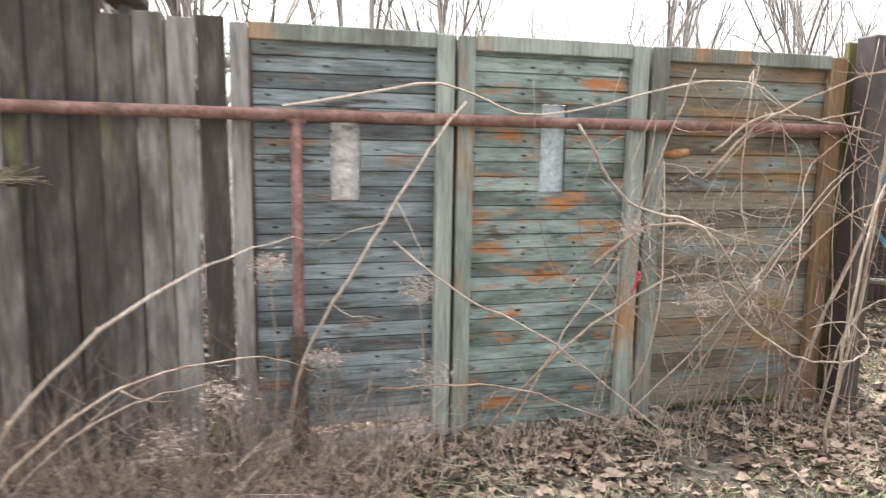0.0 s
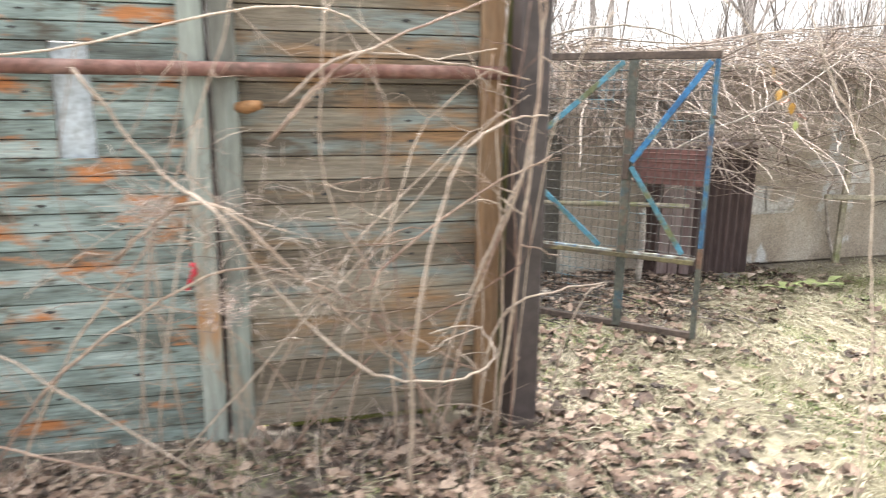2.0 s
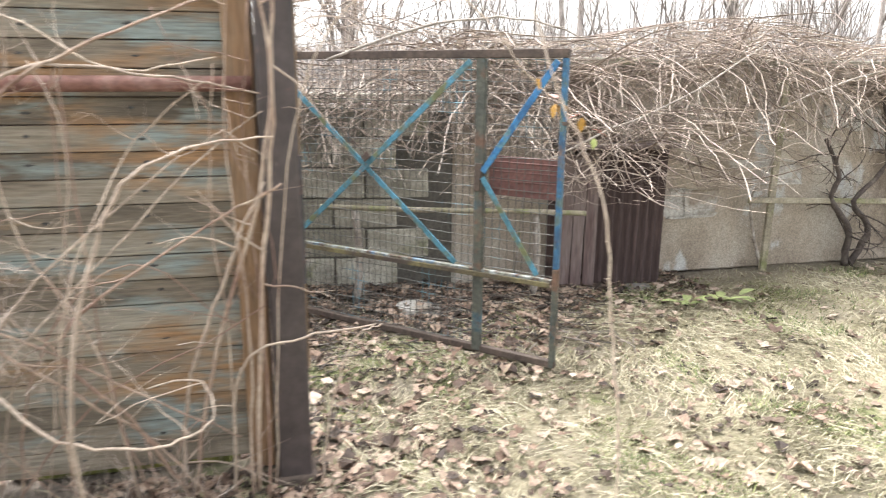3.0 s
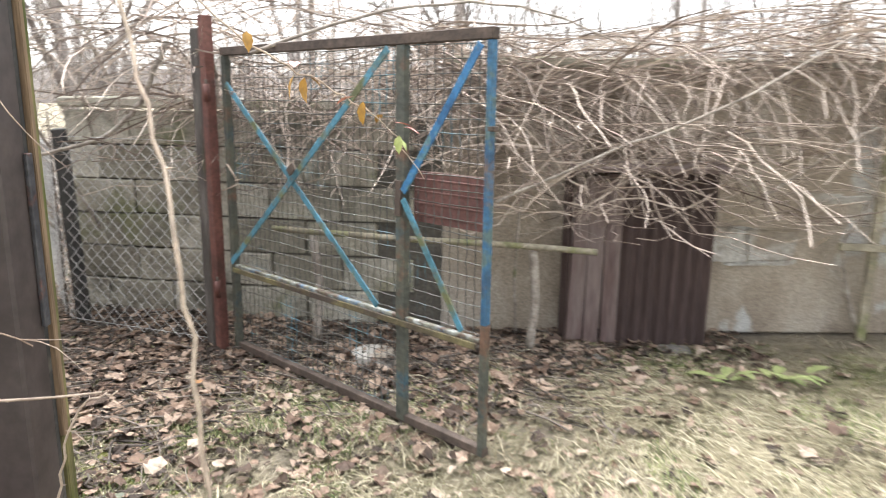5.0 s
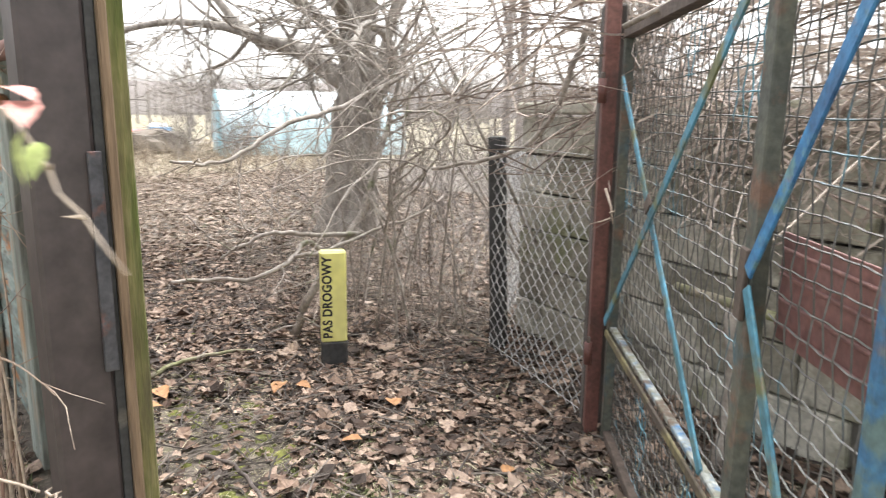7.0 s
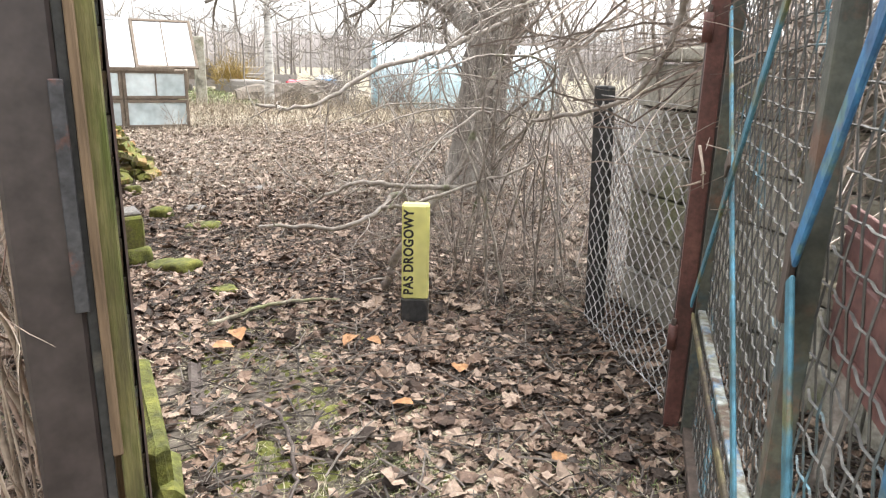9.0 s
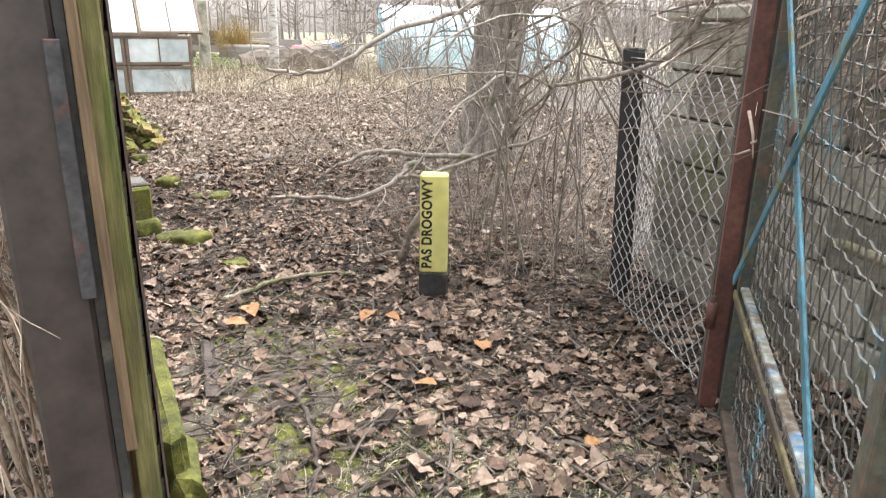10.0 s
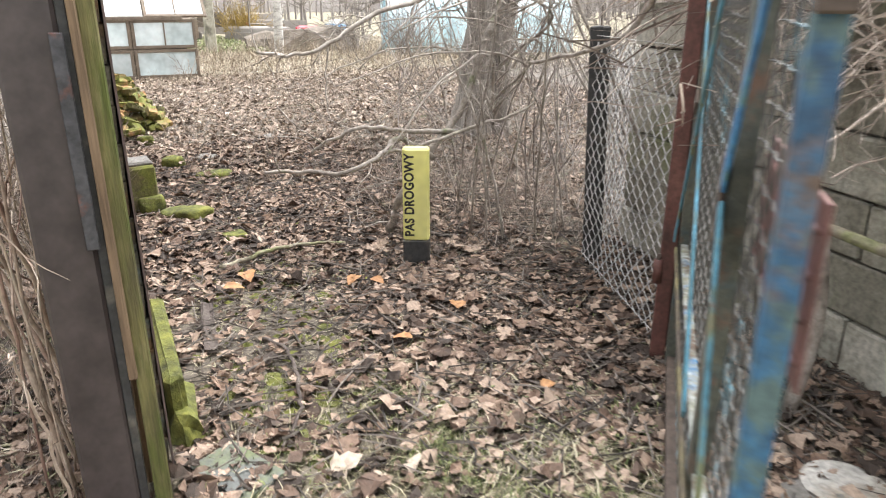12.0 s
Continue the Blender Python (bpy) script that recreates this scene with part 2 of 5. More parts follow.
M_FILM = mat("blue_white_film", [(0.40, 0.66, 0.74), (0.62, 0.80, 0.86), (0.78, 0.88, 0.92)], 0.7, rough=0.35, bump=0.05, fine=2)
M_FILMBLUE = mat("light_blue_film", [(0.25, 0.58, 0.72), (0.42, 0.72, 0.82)], 1.2, rough=0.35, bump=0.05, fine=2)
M_PANE = mat("milky_pane", [(0.46, 0.55, 0.55), (0.62, 0.70, 0.70), (0.74, 0.78, 0.78)], 1.5, rough=0.2, bump=0, fine=2)
M_WHITEPANE = mat("whitewashed_pane", [(0.62, 0.66, 0.68), (0.84, 0.86, 0.88)], 2.5, rough=0.3, bump=0, fine=3)
M_OLDFRAME = mat("brown_window_frame", [(0.13, 0.10, 0.075), (0.22, 0.175, 0.13)], 6, rough=0.85, bump=0.3)
M_STONE = mat("pale_stone", [(0.12, 0.112, 0.10), (0.22, 0.21, 0.195)], 8, rough=0.9, bump=0.5)
M_BRICK = mat("mossy_brick", [(0.10, 0.09, 0.04), (0.22, 0.17, 0.07), (0.36, 0.20, 0.09)], 7, rough=0.95, bump=0.6, rand=0.7,
              stain=(0.14, 0.15, 0.03), stain_scale=6, stain_at=0.5)
M_HEAP = mat("compost_heap", [(0.07, 0.058, 0.045), (0.14, 0.115, 0.09), (0.21, 0.175, 0.14)], 6, rough=1.0, bump=0.8)
M_YBUSH = mat("yellow_brown_bush", [(0.20, 0.14, 0.04), (0.38, 0.27, 0.08)], 3, rough=0.9, bump=0, island=0.7)
M_WOODS = mat("far_bare_wood", [(0.20, 0.18, 0.17), (0.31, 0.28, 0.265), (0.40, 0.37, 0.35)], 0.08, rough=1.0, bump=0, island=0.5)
M_SHED = mat("far_shed_grey", [(0.24, 0.22, 0.2), (0.36, 0.33, 0.30)], 1.2, rough=0.9, bump=0.2)
M_LBLUE = mat("blue_tarp", [(0.05, 0.25, 0.55), (0.10, 0.38, 0.70)], 3, rough=0.5, bump=0.1)


def ground_material():
    m = bpy.data.materials.new("ground_soil")
    m.use_nodes = True
    n, ln = m.node_tree.nodes, m.node_tree.links
    bsdf = n["Principled BSDF"]
    geo = n.new("ShaderNodeNewGeometry")

    def nz(sc, det=6.0):
        t = n.new("ShaderNodeTexNoise")
        t.inputs["Scale"].default_value, t.inputs["Detail"].default_value, t.inputs["Roughness"].default_value = sc, det, 0.65
        ln.new(geo.outputs["Position"], t.inputs["Vector"])
        return t.outputs["Fac"]

    def ramp(f, stops):
        r = n.new("ShaderNodeValToRGB")
        e = r.color_ramp.elements
        while len(e) < len(stops):
            e.new(0.5)
        for i, (p, c) in enumerate(stops):
            e[i].position, e[i].color = p, (*c, 1)
        ln.new(f, r.inputs[0])
        return r.outputs[0]

    soil = ramp(nz(22), [(0.3, (0.05, 0.042, 0.034)), (0.5, (0.115, 0.096, 0.078)), (0.7, (0.20, 0.17, 0.138))])
    straw = ramp(nz(30), [(0.3, (0.13, 0.115, 0.07)), (0.5, (0.24, 0.21, 0.14)), (0.7, (0.34, 0.305, 0.215))])
    # straw shows on the open grass in front of the gate and on the plots far behind
    sep = n.new("ShaderNodeSeparateXYZ")
    ln.new(geo.outputs["Position"], sep.inputs[0])

    def band(out, a, b):
        mr = n.new("ShaderNodeMapRange")
        mr.inputs["From Min"].default_value, mr.inputs["From Max"].default_value = a, b
        ln.new(out, mr.inputs["Value"])
        return mr.outputs[0]

    def op(kind, a, b):
        o = n.new("ShaderNodeMath")
        o.operation, o.use_clamp = kind, True
        for i, v in enumerate((a, b)):
            if isinstance(v, float):
                o.inputs[i].default_value = v
            else:
                ln.new(v, o.inputs[i])
        return o.outputs[0]

    near = op("MULTIPLY", band(sep.outputs["X"], 2.4, 4.4), band(sep.outputs["Y"], 5.0, 3.6))
    far = band(sep.outputs["X"], -9.0, -13.0)
    by_wall = op("MULTIPLY", band(sep.outputs["X"], 4.2, 5.6), band(sep.outputs["Y"], 6.4, 5.2))
    m1 = op("MAXIMUM", op("MAXIMUM", near, by_wall), far)
    m2 = op("MULTIPLY", m1, band(nz(1.6), 0.25, 0.5))
    mx = n.new("ShaderNodeMix")
    mx.data_type = "RGBA"
    ln.new(m2, mx.inputs["Factor"])
    ln.new(soil, mx.inputs["A"])
    ln.new(straw, mx.inputs["B"])
    mossy = n.new("ShaderNodeMix")
    mossy.data_type = "RGBA"
    ln.new(band(nz(1.9), 0.60, 0.72), mossy.inputs["Factor"])
    ln.new(mx.outputs["Result"], mossy.inputs["A"])
    mossy.inputs["B"].default_value = (0.13, 0.15, 0.05, 1)
    ln.new(mossy.outputs["Result"], bsdf.inputs["Base Color"])
    bsdf.inputs["Roughness"].default_value = 0.95
    b = n.new("ShaderNodeBump")
    b.inputs["Strength"].default_value, b.inputs["Distance"].default_value = 0.7, 0.02
    ln.new(nz(35), b.inputs["Height"])
    ln.new(b.outputs[0], bsdf.inputs["Normal"])
    return m


M_GROUND = ground_material()

# ---- mesh helpers ----


def mesh_of(name, verts, faces, material, smooth=False):
    me = bpy.data.meshes.new(name)
    me.from_pydata([tuple(v) for v in verts], [], faces)
    me.materials.append(material)
    if smooth:
        me.polygons.foreach_set("use_smooth", [True] * len(me.polygons))
    me.update()
    return me


def part(name, me, parent=None, at=None, label=""):
    ob = new(name, me)
    if at is not None:
        ob.matrix_basis = at
    if parent is not None:
        ob.parent = parent
    if label:
        tagged(ob, label)
    return ob


def thing(name, label, category, at=(0, 0, 0), rz=0, group="", kind=""):
    ob = new(name)
    ob.matrix_basis = pose(at[0], at[1], at[2], 0, 0, rz)
    return tagged(ob, label, category, group, kind)


def box(name, sx, sy, sz, material, bevel=0.004, centre=(0, 0, 0), warp=0.0, seed=0):
    """A bevelled block, its edges slightly uneven where warp is given."""
    bm = bmesh.new()
    bmesh.ops.create_cube(bm, size=1)
    bmesh.ops.scale(bm, vec=(sx, sy, sz), verts=bm.verts)
    if bevel:
        bmesh.ops.bevel(bm, geom=bm.edges[:], offset=bevel, segments=1, affect="EDGES")
    rg = random.Random(seed)
    for v in bm.verts:
        if warp:
            v.co += Vector((rg.uniform(-warp, warp), rg.uniform(-warp, warp), rg.uniform(-warp, warp)))
        v.co += Vector(centre)
    me = bpy.data.meshes.new(name)
    bm.to_mesh(me)
    bm.free()
    me.materials.append(material)
    return me


def tube_into(vs, fs, pts, radii, sides=6, cap=True):
    """Adds a tapered tube along pts to the lists."""
    base = len(vs)
    pts = [Vector(p) for p in pts]
    up = Vector((0.31, 0.17, 0.93))
    for i, p in enumerate(pts):
        d = pts[min(i + 1, len(pts) - 1)] - pts[max(i - 1, 0)]
        if d.length < 1e-7:
            d = Vector((0, 0, 1))
        d.normalize()
        a = d.cross(up)
        if a.length < 0.05:
            a = d.cross(Vector((1, 0, 0)))
        a.normalize()
        b = d.cross(a)
        r = radii[i] if isinstance(radii, (list, tuple)) else radii
        for k in range(sides):
            w = 2 * math.pi * k / sides
            q = p + a * (r * math.cos(w)) + b * (r * math.sin(w))
            vs.append((q.x, q.y, q.z))
    for i in range(len(pts) - 1):
        for k in range(sides):
            k2 = (k + 1) % sides
            fs.append((base + i * sides + k, base + i * sides + k2, base + (i + 1) * sides + k2, base + (i + 1) * sides + k))
    if cap and sides > 2:
        fs.append(tuple(base + k for k in range(sides))[::-1])
        e = base + (len(pts) - 1) * sides
        fs.append(tuple(e + k for k in range(sides)))


def tube(name, pts, radii, material, sides=8, smooth=True):
    vs, fs = [], []
    tube_into(vs, fs, pts, radii, sides)
    return mesh_of(name, vs, fs, material, smooth)


def curve(pts, n=6, jitter=0.0, rg=random):
    """Catmull-Rom points through pts."""
    p = [Vector(q) for q in pts]
    p = [2 * p[0] - p[1]] + p + [2 * p[-1] - p[-2]]
    out = []
    for i in range(1, len(p) - 2):
        for k in range(n):
            t = k / n
            a, b, c, d = p[i - 1], p[i], p[i + 1], p[i + 2]
            q = 0.5 * (2 * b + (c - a) * t + (2 * a - 5 * b + 4 * c - d) * t * t + (3 * b - a - 3 * c + d) * t ** 3)
            out.append(q + Vector((rg.uniform(-jitter, jitter), rg.uniform(-jitter, jitter), rg.uniform(-jitter, jitter))))
    out.append(p[-2])
    return out


def taper(n, r0, r1):
    return [r0 + (r1 - r0) * i / (n - 1) for i in range(n)]


def grow(vs, fs, p, d, length, r, depth, rg, spread=0.6, upward=0.15, sides=5, kids=3, wig=0.12):
    """A branch that forks into finer ones."""
    n = 6 if depth > 0 else 4
    pts, q, dd = [Vector(p)], Vector(p), Vector(d).normalized()
    for _ in range(n):
        dd = (dd + Vector((rg.gauss(0, wig), rg.gauss(0, wig), rg.gauss(0, wig) + upward * 0.2))).normalized()
        q = q + dd * (length / n)
        pts.append(q.copy())
    tube_into(vs, fs, pts, taper(n + 1, r, r * (0.45 if depth else 0.25)), max(3, sides), False)
    if depth <= 0:
        return
    for _ in range(kids):
        i = rg.randint(2, n)
        nd = (pts[i] - pts[i - 1]).normalized() + Vector((rg.gauss(0, spread), rg.gauss(0, spread), rg.gauss(0, spread) + upward))
        grow(vs, fs, pts[i], nd, length * rg.uniform(0.5, 0.8), r * rg.uniform(0.4, 0.6), depth - 1, rg, spread, upward, sides - 1, kids, wig)


def ground_z(x, y):
    """Low, uneven ground; flat under the walls and the gate."""
    z = 0.018 * noise.noise(Vector((x * 0.9, y * 0.9, 0.3))) + 0.01 * noise.noise(Vector((x * 3.1, y * 3.1, 1.7)))
    return z - 0.006


# ---- ground: one sheet to the horizon, finer near the walk ----
def build_ground():
    xs = np.concatenate([-np.geomspace(600, 6.5, 30), np.arange(-6, 9.01, 0.1), np.geomspace(9.5, 600, 28)])
    ys = np.concatenate([-np.geomspace(600, 1.5, 24), np.arange(-1, 9.01, 0.1), np.geomspace(9.5, 600, 28)])
    vs = [(float(x), float(y), ground_z(float(x), float(y)) if abs(x) < 30 and abs(y) < 30 else 0.0) for y in ys for x in xs]
    w = len(xs)
    fs = [(j * w + i, j * w + i + 1, (j + 1) * w + i + 1, (j + 1) * w + i) for j in range(len(ys) - 1) for i in range(w - 1)]
    return tagged(new("ground", mesh_of("ground", vs, fs, M_GROUND, True)), "leaf-strewn earth and dry winter grass", "ground", kind="structure")


build_ground()

# ---- the plank screen: three framed panels of painted boards ----
YB = 3.662      # boards
YS = 3.622      # stiles and rails
TOP = 2.04


def nails_mesh(x0, x1, z0, z1, pitch, seed):
    rg = random.Random(seed)
    vs, fs = [], []
    z = z0 + pitch * 0.5
    cols = [x0 + 0.08 + k * (x1 - x0 - 0.16) / 3 for k in range(4)]
    while z < z1:
        for c in cols:
            if rg.random() < 0.75:
                x, w, h = c + rg.uniform(-0.03, 0.03), rg.uniform(0.010, 0.026), rg.uniform(0.004, 0.008)
                zz = z + rg.uniform(-0.012, 0.012)
                b = len(vs)
                y = YB - 0.0185
                vs += [(x - w, y + 0.006, zz), (x, y, zz - h), (x + w, y + 0.006, zz), (x, y, zz + h)]
                fs += [(b, b + 1, b + 3), (b + 1, b + 2, b + 3)]
        z += pitch
    return mesh_of("nails", vs, fs, M_DARKFOOT)


def plank_panel(label, x0, x1, z0, pitch, board_mat, stile_l, stile_r, slot=None, seed=1, right_mat=None):
    rg = random.Random(seed)
    t = thing("plank_panel", label, "fence panel", (0.5 * (x0 + x1), YS, 0), group="plank panels of the screen")
    ox = 0.5 * (x0 + x1)
    z = z0
    cache = {}
    while z < TOP - 0.05:
        h = min(pitch, TOP - 0.02 - z)
        pieces = [(x0 + 0.012, x1 - 0.012)]
        if slot and z + h * 0.5 > slot[2] and z + h * 0.5 < slot[3]:
            pieces = [(x0 + 0.012, slot[0]), (slot[1], x1 - 0.012)]
        for a, b in pieces:
            key = (round(a, 3), round(b, 3), round(h, 4))
            if key not in cache:
                cache[key] = box("board", b - a, 0.02, h - 0.0035, board_mat, 0.002)
            part("board", cache[key], t, pose(0.5 * (a + b) - ox, YB - YS + rg.uniform(-0.002, 0.002), z + h / 2,
                                              -2.4 + rg.uniform(-1.0, 1.0), rg.uniform(-0.12, 0.12), 0))
        z += pitch
    # dark sheet added behind the boards so the gaps look shaded, slots left open
    holes = [(x0 - 0.012, x1 + 0.008, z0, TOP - 0.02)]
    if slot:
        holes = [(x0 - 0.012, slot[0], z0, TOP - 0.02), (slot[1], x1 + 0.008, z0, TOP - 0.02), (slot[0], slot[1], z0, slot[2] - 0.02), (slot[0], slot[1], slot[3] + 0.03, TOP - 0.02)]
    for a, b, c, d in holes:
        part("backing", box("backing", b - a - 0.002, 0.006, d - c, M_DARKPLANK, 0), t, pose(0.5 * (a + b) - ox, YB - YS + 0.018, 0.5 * (c + d)), "dark sheet added to shade the board gaps")
    for (a, b), m in ((stile_l, M_GREY if x0 < 0 else M_STILE_OR if x0 < 1 else M_STILE), (stile_r, right_mat or M_STILE)):
        part("stile", box("stile", b - a, 0.045, TOP - 0.02, m, 0.004), t, pose(0.5 * (a + b) - ox, 0, (TOP - 0.02) / 2 + 0.01))
    a, b = stile_l[1] + 0.002, stile_r[0] - 0.002
    part("top_rail", box("top_rail", b - a, 0.043, 0.075, M_STILE, 0.004), t, pose(0.5 * (a + b) - ox, 0.002, TOP - 0.04))
    nails = nails_mesh(x0, x1, z0, TOP - 0.1, pitch, seed)
    tagged(part("nails", nails, t, pose(-ox, -YS, 0), "dark rusted nail heads"), kind="stuff")
    return t


SLOT1, SLOT2 = (0.324, 0.465, 1.255, 1.70), (1.395, 1.535, 1.275, 1.70)
plank_panel("blue-grey painted board panel, flaking, with a slot cut through", -0.04, 0.915, 0.10, 0.075, M_BOARD_A, (-0.125, -0.042), (0.83, 0.915), SLOT1, 3)
plank_panel("pale teal board panel with flaking orange undercoat", 0.935, 1.965, 0.02, 0.074, M_BOARD_B, (0.935, 1.02), (1.87, 1.965), SLOT2, 5)
plank_panel("worn tan-brown board panel with dark nail streaks", 1.985, 3.215, 0.05, 0.102, M_BOARD_C, (1.985, 2.085), (3.11, 3.215), None, 9, M_STILE_TAN)

pane = thing("slot_pane", "frosted bluish sheet closing the slot in the teal panel", "window pane", (1.465, YB + 0.026, 1.49))
part("pane", box("pane", 0.17, 0.004, 0.46, M_SLOTPANE, 0.001), pane)
sill = thing("loose_plank", "grey mossy plank lying along the foot of the panel", "plank", (0.42, 3.60, 0.045))
part("plank", box("plank", 0.95, 0.05, 0.04, M_GREY, 0.005, warp=0.003), sill, pose(0, 0, 0, 0, -2.2, 1))

bl = thing("bark_slab", "pale peeling birch bark slab behind the slot", "slab", (0.40, 3.695, 1.24))
part("slab", box("slab", 0.22, 0.02, 0.50, M_BIRCH, 0.004, warp=0.003), bl, pose(0, 0, 0.24))

# ---- grey vertical board fence ----


def board_fence():
    rg = random.Random(12)
    f = thing("board_fence", "weathered grey vertical board fence with gaps", "fence", (-1.5, 3.64, 0))
    x = -0.135
    k = 0
    while x > -5.2:
        w = rg.uniform(0.10, 0.155)
        if k == 1:
            x -= 0.012
        top = 2.05 + rg.uniform(-0.015, 0.015) + (0.30 if x < -0.62 else 0.0) + (0.05 if x < -0.85 else 0)
        me = box("board", w - 0.006, 0.024, top - 0.02, M_GREY, 0.004, warp=0.0025, seed=k)
        part("board", me, f, pose(x - w / 2 + 1.5, rg.uniform(-0.007, 0.007), top / 2 + 0.01, rg.uniform(-0.15, 0.15), rg.uniform(-0.3, 0.3), 0))
        # dark strip added behind each joint, its colour stands in for shade
        if k not in (0, 1):
            part("cover_lath", box("cover_lath", 0.05, 0.012, top - 0.06, M_DARKPLANK, 0.002), f, pose(x + 1.5, 0.026, top / 2), "dark strip added behind a joint for shade")
        x -= w
        k += 1
    for z in (0.45, 1.7):
        part("rail", box("rail", 5.0, 0.05, 0.08, M_GREY, 0.004), f, pose(-1.15, 0.056, z))
    return f


board_fence()
short = thing("short_board", "short grey boards leaning on the fence, straw on top", "boards", (-1.05, 3.58, 0))
for i in range(3):
    part("board", box("board", 0.115, 0.022, 1.30, M_GREY, 0.004, warp=0.003, seed=60 + i), short, pose(-0.12 * i, 0, 0.655, -1, 0.6 * i, 0))
vs, fs = [], []
rg = random.Random(31)
for i in range(160):
    a = Vector((rg.uniform(-1.42, -0.98), 3.58 + rg.uniform(-0.05, 0.04), 1.315 + rg.uniform(0, 0.05)))
    b = a + Vector((rg.uniform(-0.1, 0.16), rg.uniform(-0.05, 0.03), rg.uniform(-0.03, 0.05)))
    tube_into(vs, fs, [a, b], 0.0022, 3, False)
tagged(new("straw_clump", mesh_of("straw_clump", vs, fs, M_STRAW)), "pale dry straw heaped on short boards", "straw", kind="stuff")
block = thing("beam_end", "dark sawn beam end sticking out above the fence", "beam", (-0.56, 3.68, 2.0))
part("beam", box("beam", 0.16, 0.3, 0.11, M_GREY, 0.008), block, pose(0, 0.05, 0.15))
part("stub", box("stub", 0.05, 0.05, 0.25, M_GREY, 0.006), block, pose(0, 0.06, -0.03))

# ---- rusty pipe rail with its upright ----
rail = thing("pipe_rail", "rust-red steel pipe rail in front of the boards", "pipe rail", (0.16, 3.56, 0))
part("pipe", tube("pipe", curve([(-5.2, 0, 1.645), (-2.0, 0.004, 1.64), (-0.5, 0, 1.632), (1.2, -0.004, 1.626), (3.05, 0, 1.63)], 4), 0.029, M_RUSTPIPE, 12), rail)
part("upright", tube("upright", [(0, 0, 0.0), (0.0, 0, 0.6), (0, 0, 1.61)], 0.027, M_RUSTPIPE, 10), rail)
part("sleeve", box("sleeve", 0.085, 0.07, 0.62, M_GATERUST, 0.006), rail, pose(0, 0, 0.30), "brown rusted angle sleeve")
part("weld", tube("weld", [(-0.04, 0, 1.61), (0, -0.005, 1.60), (0.04, 0, 1.615)], 0.024, M_RUSTPIPE, 8), rail)

# ---- steel gate post ----
post = thing("gate_post", "dark brown painted square steel gate post", "post", (3.30, 3.51, 0))
part("column", box("column", 0.135, 0.135, 2.16, M_STEEL, 0.009), post, pose(0, 0, 1.06))
part("latch_bar", box("latch_bar", 0.012, 0.03, 0.52, M_BRACKET, 0.002), post, pose(0.0745, 0.062, 1.10), "bare steel latch bar with red and blue paint")
part("edge_strip", box("edge_strip", 0.012, 0.022, 1.95, M_DARKFOOT, 0.002), post, pose(0.055, 0.080, 1.0))
part("foot", box("foot", 0.17, 0.17, 0.05, M_GATERUST, 0.01, warp=0.004), post, pose(0, 0, 0.02))
back = thing("mossy_board", "green mossy upright board behind the steel post", "board", (3.30, 3.64, 0))
part("board", box("board", 0.13, 0.045, 2.12, M_MOSSWOOD, 0.005, warp=0.002), back, pose(0, 0.0, 1.06, 0, 0, 0))
part("split_lath", box("split_lath", 0.022, 0.022, 1.7, M_LATH, 0.004, warp=0.0015), back, pose(0.068, -0.028, 1.31), "raw brown split lath")
log = thing("mossy_beam", "rotten mossy timber beam standing at the screen's foot", "beam", (2.66, 3.725, 0))
part("beam", box("beam", 0.75, 0.07, 0.24, M_MOSS, 0.02, warp=0.008, seed=4), log, pose(-0.05, 0.0, 0.12, 0, 0.5, 0))
part("moss", box("moss", 0.34, 0.10, 0.12, M_MOSS, 0.03, warp=0.015, seed=5), log, pose(0.22, 0.015, 0.045), "bright green moss")

# ---- wire gate, standing open ----
GH = Vector((3.345, 5.605, 0))
GANG = math.degrees(math.atan2(4.260 - 5.605, 4.781 - 3.345))
GL, GM, GT, GR, GB = 1.96, 1.455, 1.80, 0.545, 0.0
gate = thing("wire_gate", "blue and rusty steel frame gate with woven wire, standing open", "gate", GH, GANG)


def bar(name, a, b, w, d, m, y=0.0, label="", ext=0.0):
    """A flat or square bar from (s, z) to (s, z) in the gate's plane."""
    v = Vector((b[0] - a[0], 0, b[1] - a[1]))
    ang = math.degrees(math.atan2(v.z, v.x))
    return part(name, box(name, v.length + ext, d, w, m, 0.003), gate, pose((a[0] + b[0]) / 2, y, (a[1] + b[1]) / 2, 0, -ang, 0), label)


bar("top_bar", (0, GT - 0.022), (GL, GT - 0.022), 0.045, 0.045, M_GATERUST, 0, "dark brown steel angle")
bar("hinge_stile", (0.022, 0.02), (0.022, GT - 0.046), 0.042, 0.04, M_GATEDARK)
bar("mid_stile", (GM, 0.04), (GM, GT - 0.046), 0.055, 0.036, M_GATEDARK, -0.002)
bar("free_stile", (GL - 0.018, 0.62), (GL - 0.018, GT - 0.046), 0.028, 0.034, M_BLUEDARK, 0, "dark blue paint worn to rust")
bar("free_stile_foot", (GL - 0.018, 0.03), (GL - 0.018, 0.618), 0.033, 0.033, M_GATEDARK)
bar("bottom_bar", (0.0, GB + 0.05), (GL, GB + 0.05), 0.04, 0.04, M_GATERUST, 0.004)
bar("rail_angle", (0.045, GR - 0.018), (GL - 0.042, GR - 0.018), 0.030, 0.010, M_YRAIL, -0.030, "mossy yellow-green steel angle")
bar("lower_rail", (0.045, GR), (GM - 0.03, GR), 0.018, 0.028, M_RAIL, 0.0, "flaking white and yellow paint")
bar("lower_rail", (GM + 0.03, GR), (GL - 0.042, GR), 0.018, 0.028, M_RAIL, 0.0, "flaking white and blue paint")
bar("brace", (0.07, 1.60), (GM - 0.14, GR + 0.03), 0.036, 0.008, M_TEAL, -0.030)
